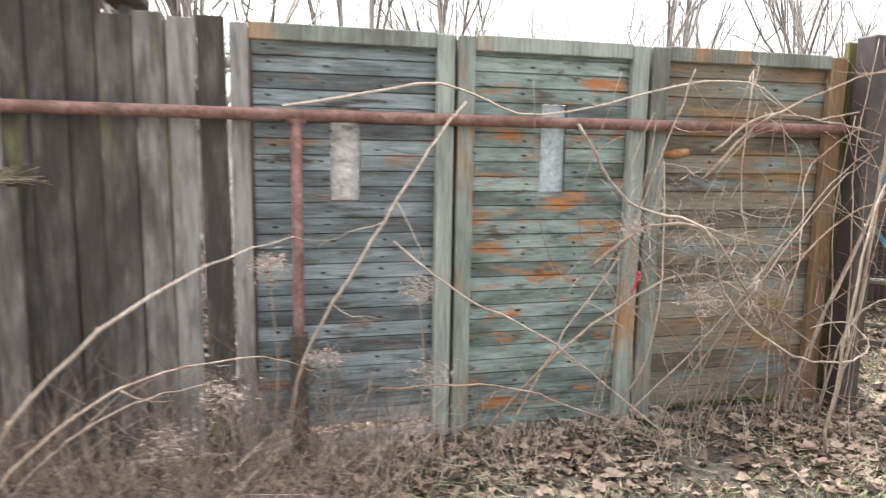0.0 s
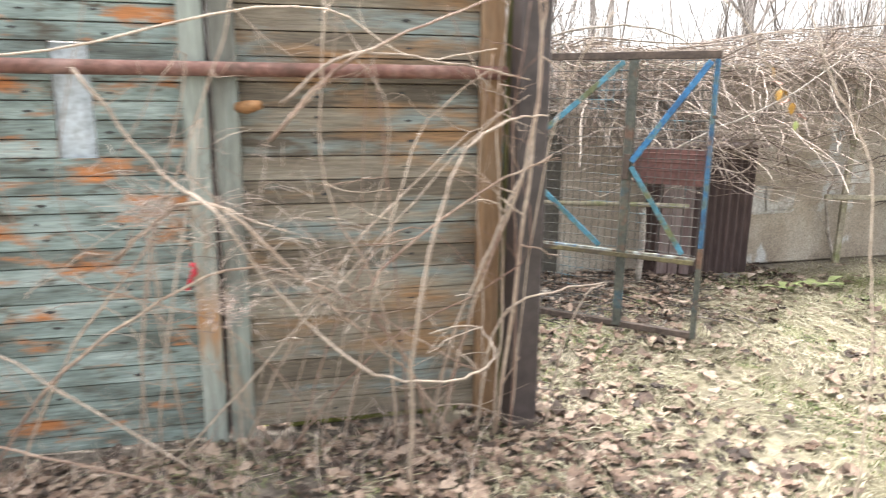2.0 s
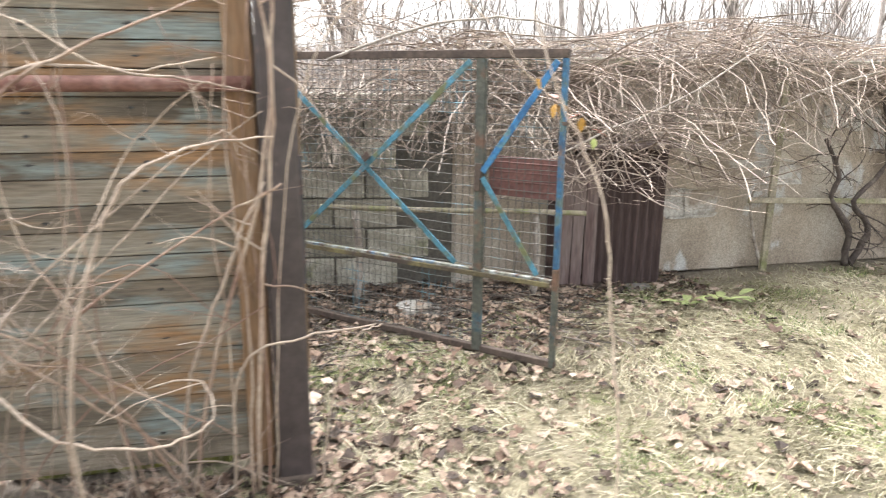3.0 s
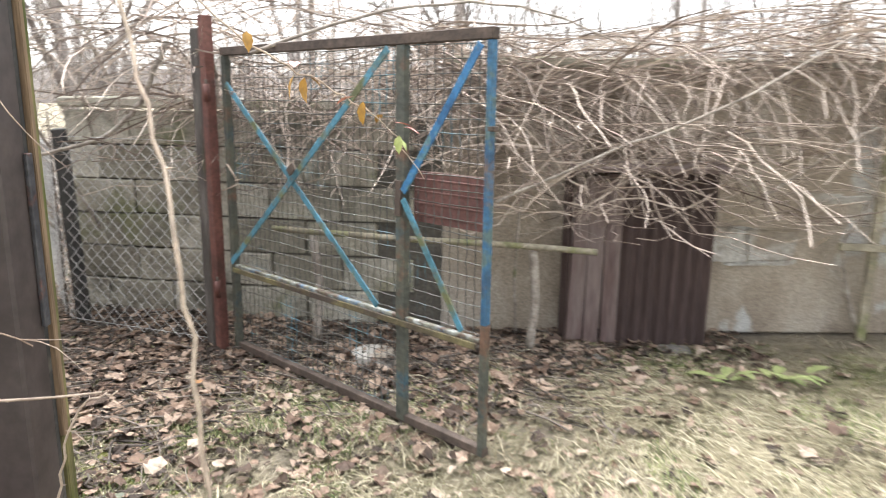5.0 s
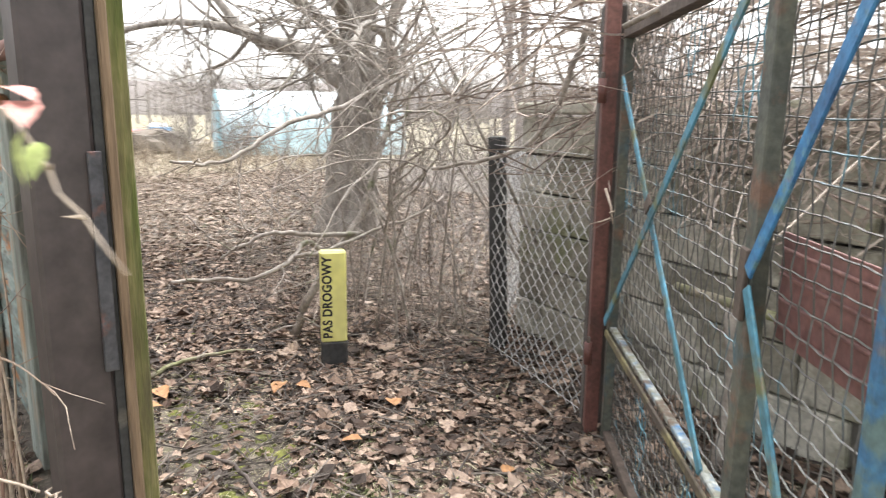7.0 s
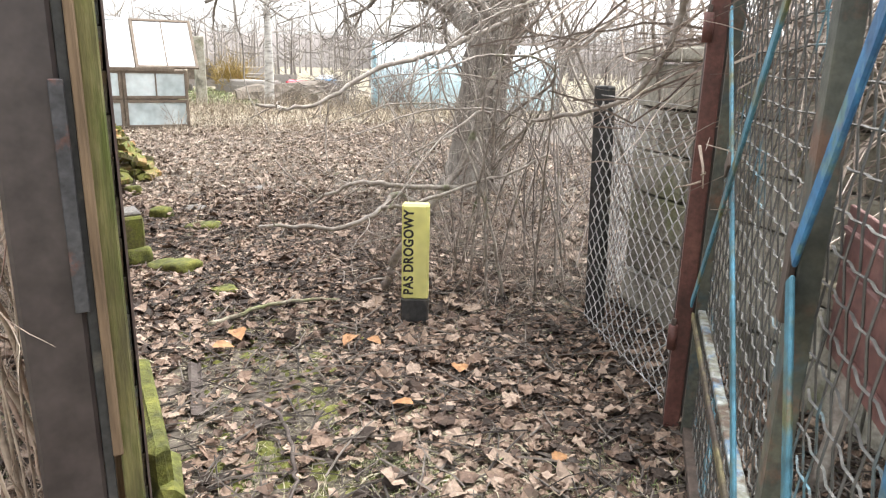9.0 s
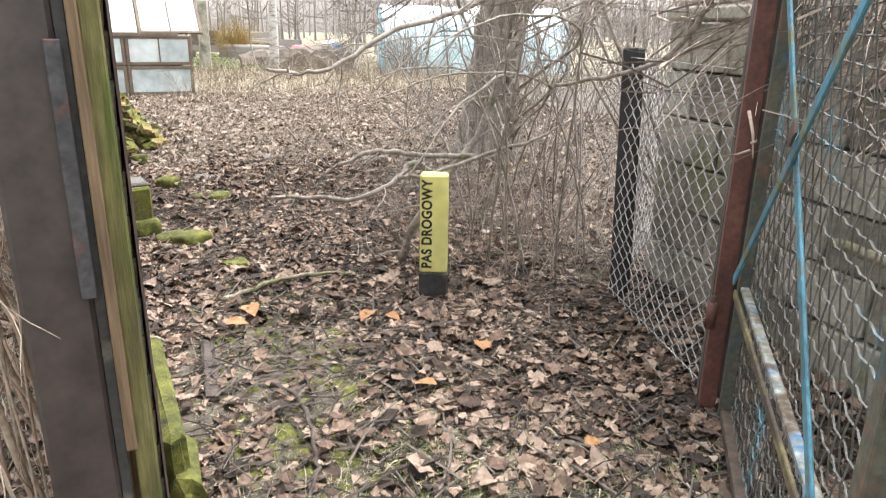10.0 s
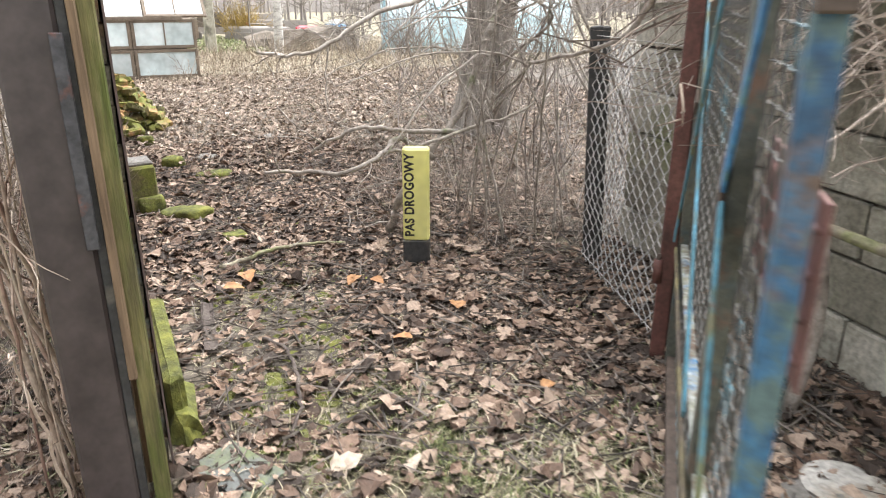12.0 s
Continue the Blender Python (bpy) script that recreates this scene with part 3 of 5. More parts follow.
bar("brace", (0.05, GR + 0.03), (GM - 0.05, GT - 0.06), 0.036, 0.008, M_TEAL, -0.040)
bar("brace", (GM + 0.03, 1.13), (GL - 0.05, GT - 0.06), 0.038, 0.008, M_BLUE, -0.030)
bar("brace", (GM + 0.03, 1.10), (GL - 0.12, GR + 0.03), 0.034, 0.008, M_TEAL, -0.030)
bar("knee_plate", (GM - 0.005, 1.02), (GM + 0.005, 1.18), 0.04, 0.012, M_GATERUST, -0.028)
bar("cross_plate", (0.66, 1.15), (0.71, 1.19), 0.045, 0.008, M_GATERUST, -0.05)
bar("latch", (GL - 0.02, 1.42), (GL + 0.012, 1.42), 0.02, 0.038, M_GATERUST, 0)
plate = part("back_plate", box("back_plate", GL - GM - 0.07, 0.006, 0.225, M_PLATE, 0.001), gate, pose((GM + GL) / 2 + 0.005, 0.035, 1.11), "flat brown metal sheet")
for i in range(4):
    part("rib", box("rib", GL - GM - 0.09, 0.008, 0.008, M_PLATE, 0.002), plate, pose(0, -0.006, -0.08 + i * 0.053))


def wires(vs, fs, s0, s1, z0, z1, ps, pz, r):
    n = int((s1 - s0) / ps)
    for i in range(n + 1):
        s = s0 + (s1 - s0) * i / n
        k = int((z1 - z0) / pz)
        pts = [(s + 0.002 * math.sin(j * 2.1 + i), 0.018 + 0.0035 * (1 if (i + j) % 2 else -1), z0 + (z1 - z0) * j / k) for j in range(k + 1)]
        tube_into(vs, fs, pts, r, 3, False)
    n2 = int((z1 - z0) / pz)
    for i in range(n2 + 1):
        z = z0 + (z1 - z0) * i / n2
        pts = [(s0 + (s1 - s0) * j / n, 0.018 + 0.0035 * (-1 if (i + j) % 2 else 1), z + 0.003 * math.sin(j * 0.5 + i)) for j in range(n + 1)]
        tube_into(vs, fs, pts, r, 3, False)


for s0, s1, z0, z1 in ((0.045, GM - 0.03, GR + 0.02, GT - 0.05), (GM + 0.03, GL - 0.045, GR + 0.02, GT - 0.05), (0.045, GM - 0.03, 0.075, GR - 0.02)):
    vs, fs = [], []
    wires(vs, fs, s0, s1, z0, z1, 0.046, 0.058, 0.0024)
    part("wire_mesh", mesh_of("wire_mesh", vs, fs, M_WIRE), gate, None, "woven dark wire mesh")

gs = thing("snapped_twig", "pale snapped twig caught in the gate mesh", "twig", (3.43, 5.44, 1.07))
for a, b, r in (((-0.05, 0.02, 0.09), (0.03, -0.03, -0.04), 0.006), ((0.0, -0.01, 0.0), (0.05, -0.05, 0.02), 0.004), ((0.01, -0.02, -0.02), (-0.06, -0.06, -0.05), 0.004)):
    part("twig", tube("twig", [a, ((a[0] + b[0]) / 2 + 0.008, (a[1] + b[1]) / 2, (a[2] + b[2]) / 2), b], [r, r * 0.8, r * 0.4], M_PALECANE, 5), gs)

# hinge post
hp = thing("hinge_post", "red-brown steel post with welded hinges beside grey wood", "post", (3.235, 5.665, 0), GANG)
part("angle_iron", box("angle_iron", 0.06, 0.06, 1.98, M_REDPOST, 0.004), hp, pose(0.035, -0.02, 0.985))
part("grey_post", box("grey_post", 0.10, 0.10, 1.92, M_GREY, 0.01, warp=0.003), hp, pose(-0.055, 0.0, 0.95), "grey weathered wood post")
for z in (0.40, 1.55):
    h = part("hinge", tube("hinge", [(0, 0, -0.05), (0, 0, 0.05)], 0.018, M_REDPOST, 10), hp, pose(0.075, -0.055, z))
    part("pin", tube("pin", [(0, 0, 0.03), (0, 0, 0.075)], 0.009, M_GATERUST, 8), h)

# ---- chain-link fence from the hinge post ----
CP = Vector((2.14, 6.10, 0))
cf = thing("chain_link_fence", "sagging galvanised chain-link fence on a dark post", "fence", CP)
part("post", box("post", 0.085, 0.085, 1.32, M_DARKFOOT, 0.008, warp=0.003), cf, pose(0, 0, 0.655, 1.2, -1.5, 20), "dark tarred post")


def chain_link(p, q, h, cell=0.046):
    """Zigzag wires that hook into one another between p and q."""
    vs, fs = [], []
    d = (q - p)
    length = d.length
    d.normalize()
    nrm = Vector((-d.y, d.x, 0))
    n = int(length / cell)
    rows = int(h / cell)
    for i in range(n):
        pts = []
        for j in range(rows + 1):
            s = (i + ((i + j) % 2)) * cell
            sag = 0.02 * noise.noise(Vector((s * 2, j * 0.2, 4)))
            pts.append(p + d * s + nrm * ((0.004 if (i + j) % 2 else -0.004) + sag) + Vector((0, 0, 0.02 + j * cell * 0.98)))
        tube_into(vs, fs, pts, 0.0031, 4, False)
    for z in (0.05, h):
        tube_into(vs, fs, [p + Vector((0, 0, z)), q + Vector((0, 0, z))], 0.0022, 3, False)
    return mesh_of("chain_mesh", vs, fs, M_GALV)


part("chain_mesh", chain_link(Vector((0.0, -0.05, 0)), Vector((1.04, -0.42, 0)), 1.27), cf)
part("chain_mesh", chain_link(Vector((-0.13, 0.08, 0)), Vector((0.0, -0.05, 0)), 1.27), cf)
part("chain_mesh", chain_link(Vector((-1.1, 1.6, 0)), Vector((-0.13, 0.08, 0)), 1.2), cf)
part("tension_wire", tube("tension_wire", [(-0.13, 0.08, 0), (-0.13, 0.08, 1.42)], 0.006, M_GATERUST, 6), cf)

# ---- road marker ----
mk = thing("road_marker", "yellow plastic boundary marker with black lettering and foot", "marker post", (1.763, 5.16, 0), 62)
part("body", box("body", 0.148, 0.085, 0.535, M_YELLOW, 0.012), mk, pose(0, 0, 0.415))
part("foot", box("foot", 0.152, 0.089, 0.17, M_DARKFOOT, 0.008), mk, pose(0, 0, 0.067))
txt = bpy.data.curves.new("lettering", "FONT")
txt.body, txt.size, txt.extrude, txt.align_x, txt.align_y = "PAS DROGOWY", 0.077, 0.0006, "CENTER", "CENTER"
txt.space_character, txt.offset = 1.08, 0.0026
tmp = new("tmp_text", txt)
bpy.context.view_layer.update()
tm = bpy.data.meshes.new_from_object(tmp.evaluated_get(bpy.context.evaluated_depsgraph_get()))
bpy.data.objects.remove(tmp)
tm.materials.clear()
tm.materials.append(M_BLACK)
part("lettering", tm, mk, Matrix.Translation((-0.034, -0.0432, 0.415)) @ Matrix.Rotation(radians(90), 4, "X") @ Matrix.Rotation(radians(90), 4, "Z") @ Matrix.Diagonal((0.485 / max(v.co.x for v in tm.vertices) / 2, 0.95, 1, 1)))

# ---- garden wall of concrete blocks, rendered further on ----
WA, WB, WC = Vector((1.95, 6.48, 0)), Vector((4.6, 6.02, 0)), Vector((14.0, 5.98, 0))


def block_wall():
    w = thing("wall_north", "old concrete block wall with open joints", "wall", WA, math.degrees(math.atan2(WB.y - WA.y, WB.x - WA.x)), kind="structure")
    length = (WB - WA).length
    rg = random.Random(8)
    part("core", box("core", length, 0.14, 1.40, M_MORTAR, 0.0), w, pose(length / 2, 0.11, 0.70))
    cache = [box("block", 0.485, 0.2, 0.226, M_CONC, 0.008, warp=0.004, seed=70 + i) for i in range(4)]
    half = box("block", 0.235, 0.2, 0.226, M_CONC, 0.008, warp=0.004, seed=77)
    for r in range(6):
        s = 0.0 if r % 2 else -0.25
        while s < length - 0.1:
            if s < 0:
                part("block", half, w, pose(0.125, 0.1 + rg.uniform(-0.01, 0.01), 0.118 + r * 0.24))
            elif s + 0.49 < length + 0.05:
                part("block", rg.choice(cache), w, pose(s + 0.25, 0.1 + rg.uniform(-0.012, 0.012), 0.118 + r * 0.24, 0, rg.uniform(-0.6, 0.6), 0))
            s += 0.5
    part("coping", box("coping", length + 0.04, 0.26, 0.07, M_CONC, 0.012, warp=0.005), w, pose(length / 2, 0.1, 1.485), "mossy concrete coping")
    return w


block_wall()
rw = thing("wall_east", "stained grey-brown rendered garden wall", "wall", WB, 0, kind="structure")
part("body", box("body", 9.4, 0.2, 1.74, M_RENDER, 0.015), rw, pose(4.70, 0.1, 0.87))
rg = random.Random(5)
for i in range(9):
    part("patch", box("patch", rg.uniform(0.3, 0.5), 0.012, rg.uniform(0.18, 0.24), M_PATCH, 0.004, warp=0.03, seed=i),
         rw, pose(1.75 + i * 0.42 + rg.uniform(-0.1, 0.1), -0.005, rg.choice((0.62, 0.86, 1.1, 1.34))), "bare concrete block showing through")
part("coping", box("coping", 9.4, 0.27, 0.06, M_CONC, 0.01), rw, pose(4.70, 0.1, 1.772))
stk = thing("wall_batten", "pale wooden batten propped along the wall", "batten", (8.0, 5.90, 0))
part("upright", box("upright", 0.06, 0.03, 1.75, M_OLDPOLE, 0.004, warp=0.003), stk, pose(-0.60, 0, 0.875, 0, 0.2, 0))
part("rail", box("rail", 2.2, 0.03, 0.045, M_OLDPOLE, 0.004, warp=0.003), stk, pose(0.25, -0.032, 0.60, 0, 2.2, 0))

# ---- low lean-to with dark corrugated front ----
sh = thing("lean_to", "low lean-to of dark brown corrugated sheets", "shed", (5.87, 5.78, 0))


def corrugated(w, h, amp=0.014, wave=0.075):
    n = int(w / wave * 8)
    vs, fs = [], []
    for j, z in enumerate((0.0, h)):
        for i in range(n + 1):
            x = -w / 2 + w * i / n
            vs.append((x, amp * math.sin(2 * math.pi * x / wave), z))
    fs = [(i, i + 1, n + 2 + i, n + 1 + i) for i in range(n)]
    k = len(vs)
    vs += [(x, y + 0.003, z) for x, y, z in vs]
    fs += [tuple(q + k for q in f)[::-1] for f in fs]
    return mesh_of("sheet", vs, fs, M_DARKPLANK, True)


part("front_sheet", corrugated(0.58, 1.12), sh, pose(0.14, 0, 0))
for i in range(3):
    part("plank", box("plank", 0.10, 0.02, 1.10 - 0.03 * i, M_DARKPLANK, 0.004, warp=0.003, seed=i), sh, pose(-0.20 - 0.105 * i, 0.0, 0.55, 0, 0.5 * i, 0))
part("roof", box("roof", 0.98, 0.40, 0.03, M_DARKPLANK, 0.004), sh, pose(0, 0.10, 1.145, 4, 0, 0))
part("side", box("side", 0.02, 0.20, 1.1, M_DARKPLANK, 0.003), sh, pose(0.43, 0.12, 0.55))
part("side", box("side", 0.02, 0.20, 1.1, M_DARKPLANK, 0.003), sh, pose(-0.47, 0.12, 0.55))
pl = thing("long_pole", "pale mossy pole lying across behind the gate", "pole", (4.7, 5.62, 0))
part("pole", tube("pole", curve([(-1.15, 0.14, 0.74), (-0.3, 0.05, 0.70), (0.3, 0.0, 0.68), (0.82, -0.06, 0.655)], 4), 0.020, M_OLDPOLE, 7), pl)
for x, y, z in ((-0.9, 0.13, 0.725), (0.45, 0.02, 0.665)):
    part("prop", tube("prop", curve([(x, y, 0), (x + 0.03, y + 0.02, z * 0.5), (x, y, z - 0.015)], 3), 0.028, M_BRANCH, 7), pl)

# ---- stones, bricks and small things on the ground ----


def rock(name, r, seed, m, flat=0.6):
    bm = bmesh.new()
    bmesh.ops.create_icosphere(bm, subdivisions=2, radius=r)
    for v in bm.verts:
        k = 1 + 0.35 * noise.noise(v.co * (1.6 / r) + Vector((seed, 0, 0)))
        v.co = Vector((v.co.x * k * 1.25, v.co.y * k, max(v.co.z * k * flat, -r * 0.3)))
    me = bpy.data.meshes.new(name)
    bm.to_mesh(me)
    bm.free()
    me.materials.append(m)
    return me


for i, (x, y, r, lab) in enumerate(((6.10, 5.72, 0.10, "pale rough stone by the lean-to"), (4.22, 5.45, 0.15, "flat grey stone behind the gate"),
                                   (5.55, 5.55, 0.08, "small pale stone among leaves"), (-2.73, 5.29, 0.13, "flat grey slab in leaves"), (-1.83, 4.5, 0.14, "flat grey stone on the path"))):
    tagged(part("stone", rock("stone", r, i * 3.7, M_STONE, 0.3), None, pose(x, y, ground_z(x, y), 0, 0, i * 40)), lab, "stone", "stones by the path")


def rubble(x, y, sx, sy, sz, rz, seed, label):
    """A broken block rounded off by a coat of moss."""
    bm = bmesh.new()
    bmesh.ops.create_cube(bm, size=1)
    bmesh.ops.subdivide_edges(bm, edges=bm.edges[:], cuts=4, use_grid_fill=True)
    for v in bm.verts:
        c = v.co.copy()
        c *= 1 - 0.22 * max(0.0, c.length - 0.62) / 0.25
        c += c.normalized() * 0.09 * noise.noise(c * 3.1 + Vector((seed, 0, 0)))
        v.co = Vector((c.x * sx, c.y * sy, (c.z + 0.42) * sz))
    me = bpy.data.meshes.new("rubble_block")
    bm.to_mesh(me)
    bm.free()
    me.materials.append(M_MOSS)
    me.polygons.foreach_set("use_smooth", [True] * len(me.polygons))
    tagged(part("rubble_block", me, None, pose(x, y, ground_z(x, y), 4, -5, rz)), label, "rubble", "mossy rubble by the path")


for i, (x, y, sx, sy, sz, rz, lab) in enumerate(((0.25, 4.11, 0.27, 0.18, 0.09, 30, "low block overgrown with yellow-green moss"), (-0.10, 3.85, 0.24, 0.18, 0.13, 12, "mossy rubble block in leaf litter"),
                                                 (-1.49, 4.15, 0.18, 0.15, 0.13, 50, "mossy square brick half sunk in leaves"), (-0.95, 4.42, 0.30, 0.16, 0.07, 70, "sunken stone covered in green moss"),
                                                 (0.10, 4.0, 0.2, 0.14, 0.06, 100, "rubble piece overgrown with green moss"), (-2.9, 4.0, 0.18, 0.14, 0.10, 20, "mossy broken brick beside the heap"),
                                                 (0.85, 4.28, 0.2, 0.14, 0.05, 10, "flat stone under thin green moss"))):
    rubble(x, y, sx, sy, sz, rz, i * 2.3, lab)
hb = thing("hollow_block", "mossy upright concrete block with pale top", "concrete block", (-0.15, 3.78, 0))
part("block", box("block", 0.2, 0.24, 0.34, M_BRICK, 0.015, warp=0.006), hb, pose(0, 0, 0.17, 0, 3, 10))
part("cap", box("cap", 0.18, 0.22, 0.03, M_STONE, 0.01, warp=0.004), hb, pose(-0.018, 0, 0.352, 0, 3, 10))
bp = thing("brick_pile", "heap of old bricks overgrown with moss", "brick pile", (-4.1, 3.75, 0))
rg = random.Random(14)
bmesh_brick = [box("brick", 0.18, 0.11, 0.065, M_BRICK, 0.012, warp=0.012, seed=i) for i in range(5)]
for i in range(230):
    a = rg.random()
    h = rg.uniform(0, 0.62)
    s = 1 - h / 0.75
    part("brick", rg.choice(bmesh_brick), bp, pose(rg.uniform(-1.1, 1.0) * s, rg.uniform(-0.35, 0.62) * s, 0.035 + h * (0.6 + 0.4 * a), rg.uniform(-25, 25), rg.uniform(-25, 25), rg.uniform(0, 180)))
part("core", rock("core", 0.42, 4.4, M_BRICK, 0.75), bp)
lid = thing("plastic_lid", "round dirty grey-white plastic lid on the ground", "lid", (4.19, 5.52, 0.012))
vs, fs = [], []
tube_into(vs, fs, [(0, 0, 0), (0, 0, 0.02), (0, 0, 0.028)], [0.13, 0.13, 0.11], 28)
part("disc", mesh_of("disc", vs, fs, M_PATCH), lid)
stake = thing("bark_strip", "strip of dark grey bark lying in the leaves", "bark", (2.15, 3.935, 0.02))
part("strip", box("strip", 0.042, 0.50, 0.010, M_DARKSTEM, 0.004, warp=0.011, seed=3), stake, pose(0, 0, 0, 2, 3, 84))
slate = thing("slate", "flat blue-grey slate beside the post", "slate", (3.28, 3.86, 0.012))
part("slab", box("slab", 0.26, 0.17, 0.018, M_SLATE, 0.003, warp=0.006), slate, pose(0, 0, 0, 2, 2, 30))
rb = tagged(part("ribbon", tube("ribbon", curve([(0, 0, 0.05), (0.012, -0.006, 0.02), (-0.008, -0.004, -0.03), (-0.022, 0.004, -0.07)], 4), [0.004, 0.010, 0.014, 0.008, 0.011, 0.015, 0.012, 0.008, 0.012, 0.009, 0.006, 0.01, 0.003], M_RED, 5), None, pose(1.876, 3.46, 0.83)), "scrap of red ribbon caught on a bramble", "ribbon")

# ---- bramble canes in front of the screen ----
br = thing("bramble", "tangle of dry bramble canes before the plank screen", "bramble", (2.85, 3.40, 0))
BO = Vector((2.85, 3.40, 0))


def cane(pts, r0, r1, parent, origin, m=None, seed=0, laterals=0, lat_len=0.3):
    rg = random.Random(seed)
    c = curve(pts, 6, 0.006, rg)
    vs, fs = [], []
    r0, r1 = r0 * 0.72, r1 * 0.72
    tube_into(vs, fs, [p - origin for p in c], taper(len(c), r0, r1), 6)
    for _ in range(max(0, laterals - 1)):
        i = rg.randint(2, len(c) - 2)
        d = Vector((rg.gauss(0, 1), rg.gauss(0, 0.5) - 0.1, rg.gauss(0, 0.8)))
        grow(vs, fs, c[i] - origin, d, lat_len * rg.uniform(0.5, 1.3), r0 * 0.4, 1, rg, 0.6, 0.05, 4, 2, 0.15)
    for i in range(0, len(c) - 1, 2):
        d = Vector((rg.gauss(0, 1), rg.gauss(0, 1), rg.gauss(0, 1))).normalized()
        tube_into(vs, fs, [c[i] - origin, c[i] - origin + d * (r0 + 0.010)], [0.003, 0.0004], 3, False)
    return part("cane", mesh_of("cane", vs, fs, m or M_CANE, True), parent)


cane([(2.90, 3.45, 0.0), (3.0, 3.40, 0.55), (3.22, 3.33, 1.25), (3.28, 3.34, 1.75), (3.20, 3.3, 2.15)], 0.013, 0.006, br, BO, None, 1, 5)
cane([(2.85, 3.48, 0.0), (2.92, 3.35, 0.5), (3.10, 3.30, 1.0), (3.24, 3.30, 1.30)], 0.014, 0.006, br, BO, M_PALECANE, 2, 4)
cane([(2.88, 3.46, 0.0), (2.72, 3.30, 0.45), (2.55, 3.22, 0.8), (3.04, 3.36, 1.14), (3.30, 3.25, 1.30)], 0.012, 0.005, br, BO, None, 3, 4)
cane([(1.52, 3.48, 1.62), (1.79, 3.44, 1.24), (2.00, 3.10, 1.137), (2.25, 3.2, 0.75), (2.55, 3.08, 0.50), (2.85, 3.05, 0.46), (3.03, 3.10, 0.52), (2.98, 3.2, 0.62), (2.80, 3.25, 0.58)], 0.011, 0.005, br, BO, M_PALECANE, 4, 4)
cane([(1.6, 3.45, 0.9), (1.85, 3.35, 1.12), (2.05, 3.15, 1.12), (2.35, 3.2, 0.8), (2.75, 3.35, 0.35), (2.95, 3.42, 0.02)], 0.012, 0.006, br, BO, None, 5, 6)
cane([(1.05, 3.50, 0.02), (1.4, 3.35, 0.5), (1.95, 3.32, 0.85), (2.3, 3.3, 0.83), (2.9, 3.3, 0.45), (3.1, 3.35, 0.30)], 0.011, 0.004, br, BO, None, 6, 4)
cane([(0.1, 3.42, 1.66), (0.8, 3.44, 1.78), (1.3, 3.45, 1.66), (2.32, 3.42, 1.86), (2.75, 3.40, 1.68), (3.1, 3.38, 1.72)], 0.009, 0.004, br, BO, None, 7, 5)
cane([(2.25, 3.42, 1.50), (2.5, 3.38, 1.68), (2.9, 3.36, 1.66), (3.24, 3.36, 1.60)], 0.011, 0.005, br, BO, M_PALECANE, 8, 4)
cane([(2.20, 3.42, 1.36), (2.45, 3.38, 1.62), (2.8, 3.36, 1.80), (3.3, 3.34, 1.98)], 0.012, 0.005, br, BO, None, 9, 4)
cane([(0.10, 3.5, 0.0), (0.16, 3.3, 0.55), (0.45, 3.2, 1.1), (0.75, 3.25, 1.55), (0.9, 3.35, 1.70)], 0.012, 0.006, br, BO, M_PALECANE, 10, 4)
cane([(0.6, 3.48, 1.05), (0.88, 3.33, 0.83), (1.3, 3.2, 0.6), (1.9, 3.15, 0.12)], 0.010, 0.005, br, BO, M_PALECANE, 11, 2)
cane([(0.5, 3.25, 0.42), (1.0, 3.1, 0.45), (1.4, 3.05, 0.32), (1.95, 3.1, 0.05)], 0.008, 0.004, br, BO, None, 12, 3)
cane([(1.15, 3.45, 0.0), (1.45, 3.38, 0.6), (1.75, 3.4, 1.0), (1.98, 3.42, 1.55), (2.1, 3.4, 1.9)], 0.009, 0.004, br, BO, None, 13, 6)
cane([(3.05, 3.42, 0.0), (3.12, 3.3, 0.6), (3.35, 3.2, 0.75), (3.63, 3.36, 0.72)], 0.010, 0.004, br, BO, M_PALECANE, 14, 2, 0.2)
cane([(2.66, 2.95, 0.05), (2.66, 2.88, 0.7), (2.80, 2.93, 1.26), (2.99, 2.99, 1.44), (3.28, 3.25, 1.46)], 0.012, 0.005, br, BO, M_PALECANE, 15, 2)
cane([(3.15, 3.40, 0.0), (3.2, 3.33, 0.8), (3.28, 3.36, 1.5), (3.3, 3.36, 2.05)], 0.014, 0.008, br, BO, None, 16, 5)
cane([(2.7, 3.42, 0.0), (2.62, 3.36, 0.7), (2.4, 3.36, 1.2), (2.42, 3.38, 1.9)], 0.009, 0.004, br, BO, None, 17, 5)
for i in range(14):
    rg = random.Random(200 + i)
    x0, x1 = rg.uniform(1.6, 3.1), rg.uniform(1.3, 3.3)
    cane([(x0, 3.45, 0.0), (0.6 * x0 + 0.4 * x1, rg.uniform(3.15, 3.4), rg.uniform(0.5, 0.9)), (x1, rg.uniform(3.2, 3.45), rg.uniform(0.8, 1.7)),
          (x1 + rg.uniform(-0.4, 0.4), rg.uniform(3.25, 3.45), rg.uniform(0.6, 1.9))], rg.uniform(0.004, 0.008), 0.0025, br, BO, rg.choice((None, M_PALECANE)), 220 + i, 4, 0.25)
vs, fs = [], []
rg = random.Random(77)
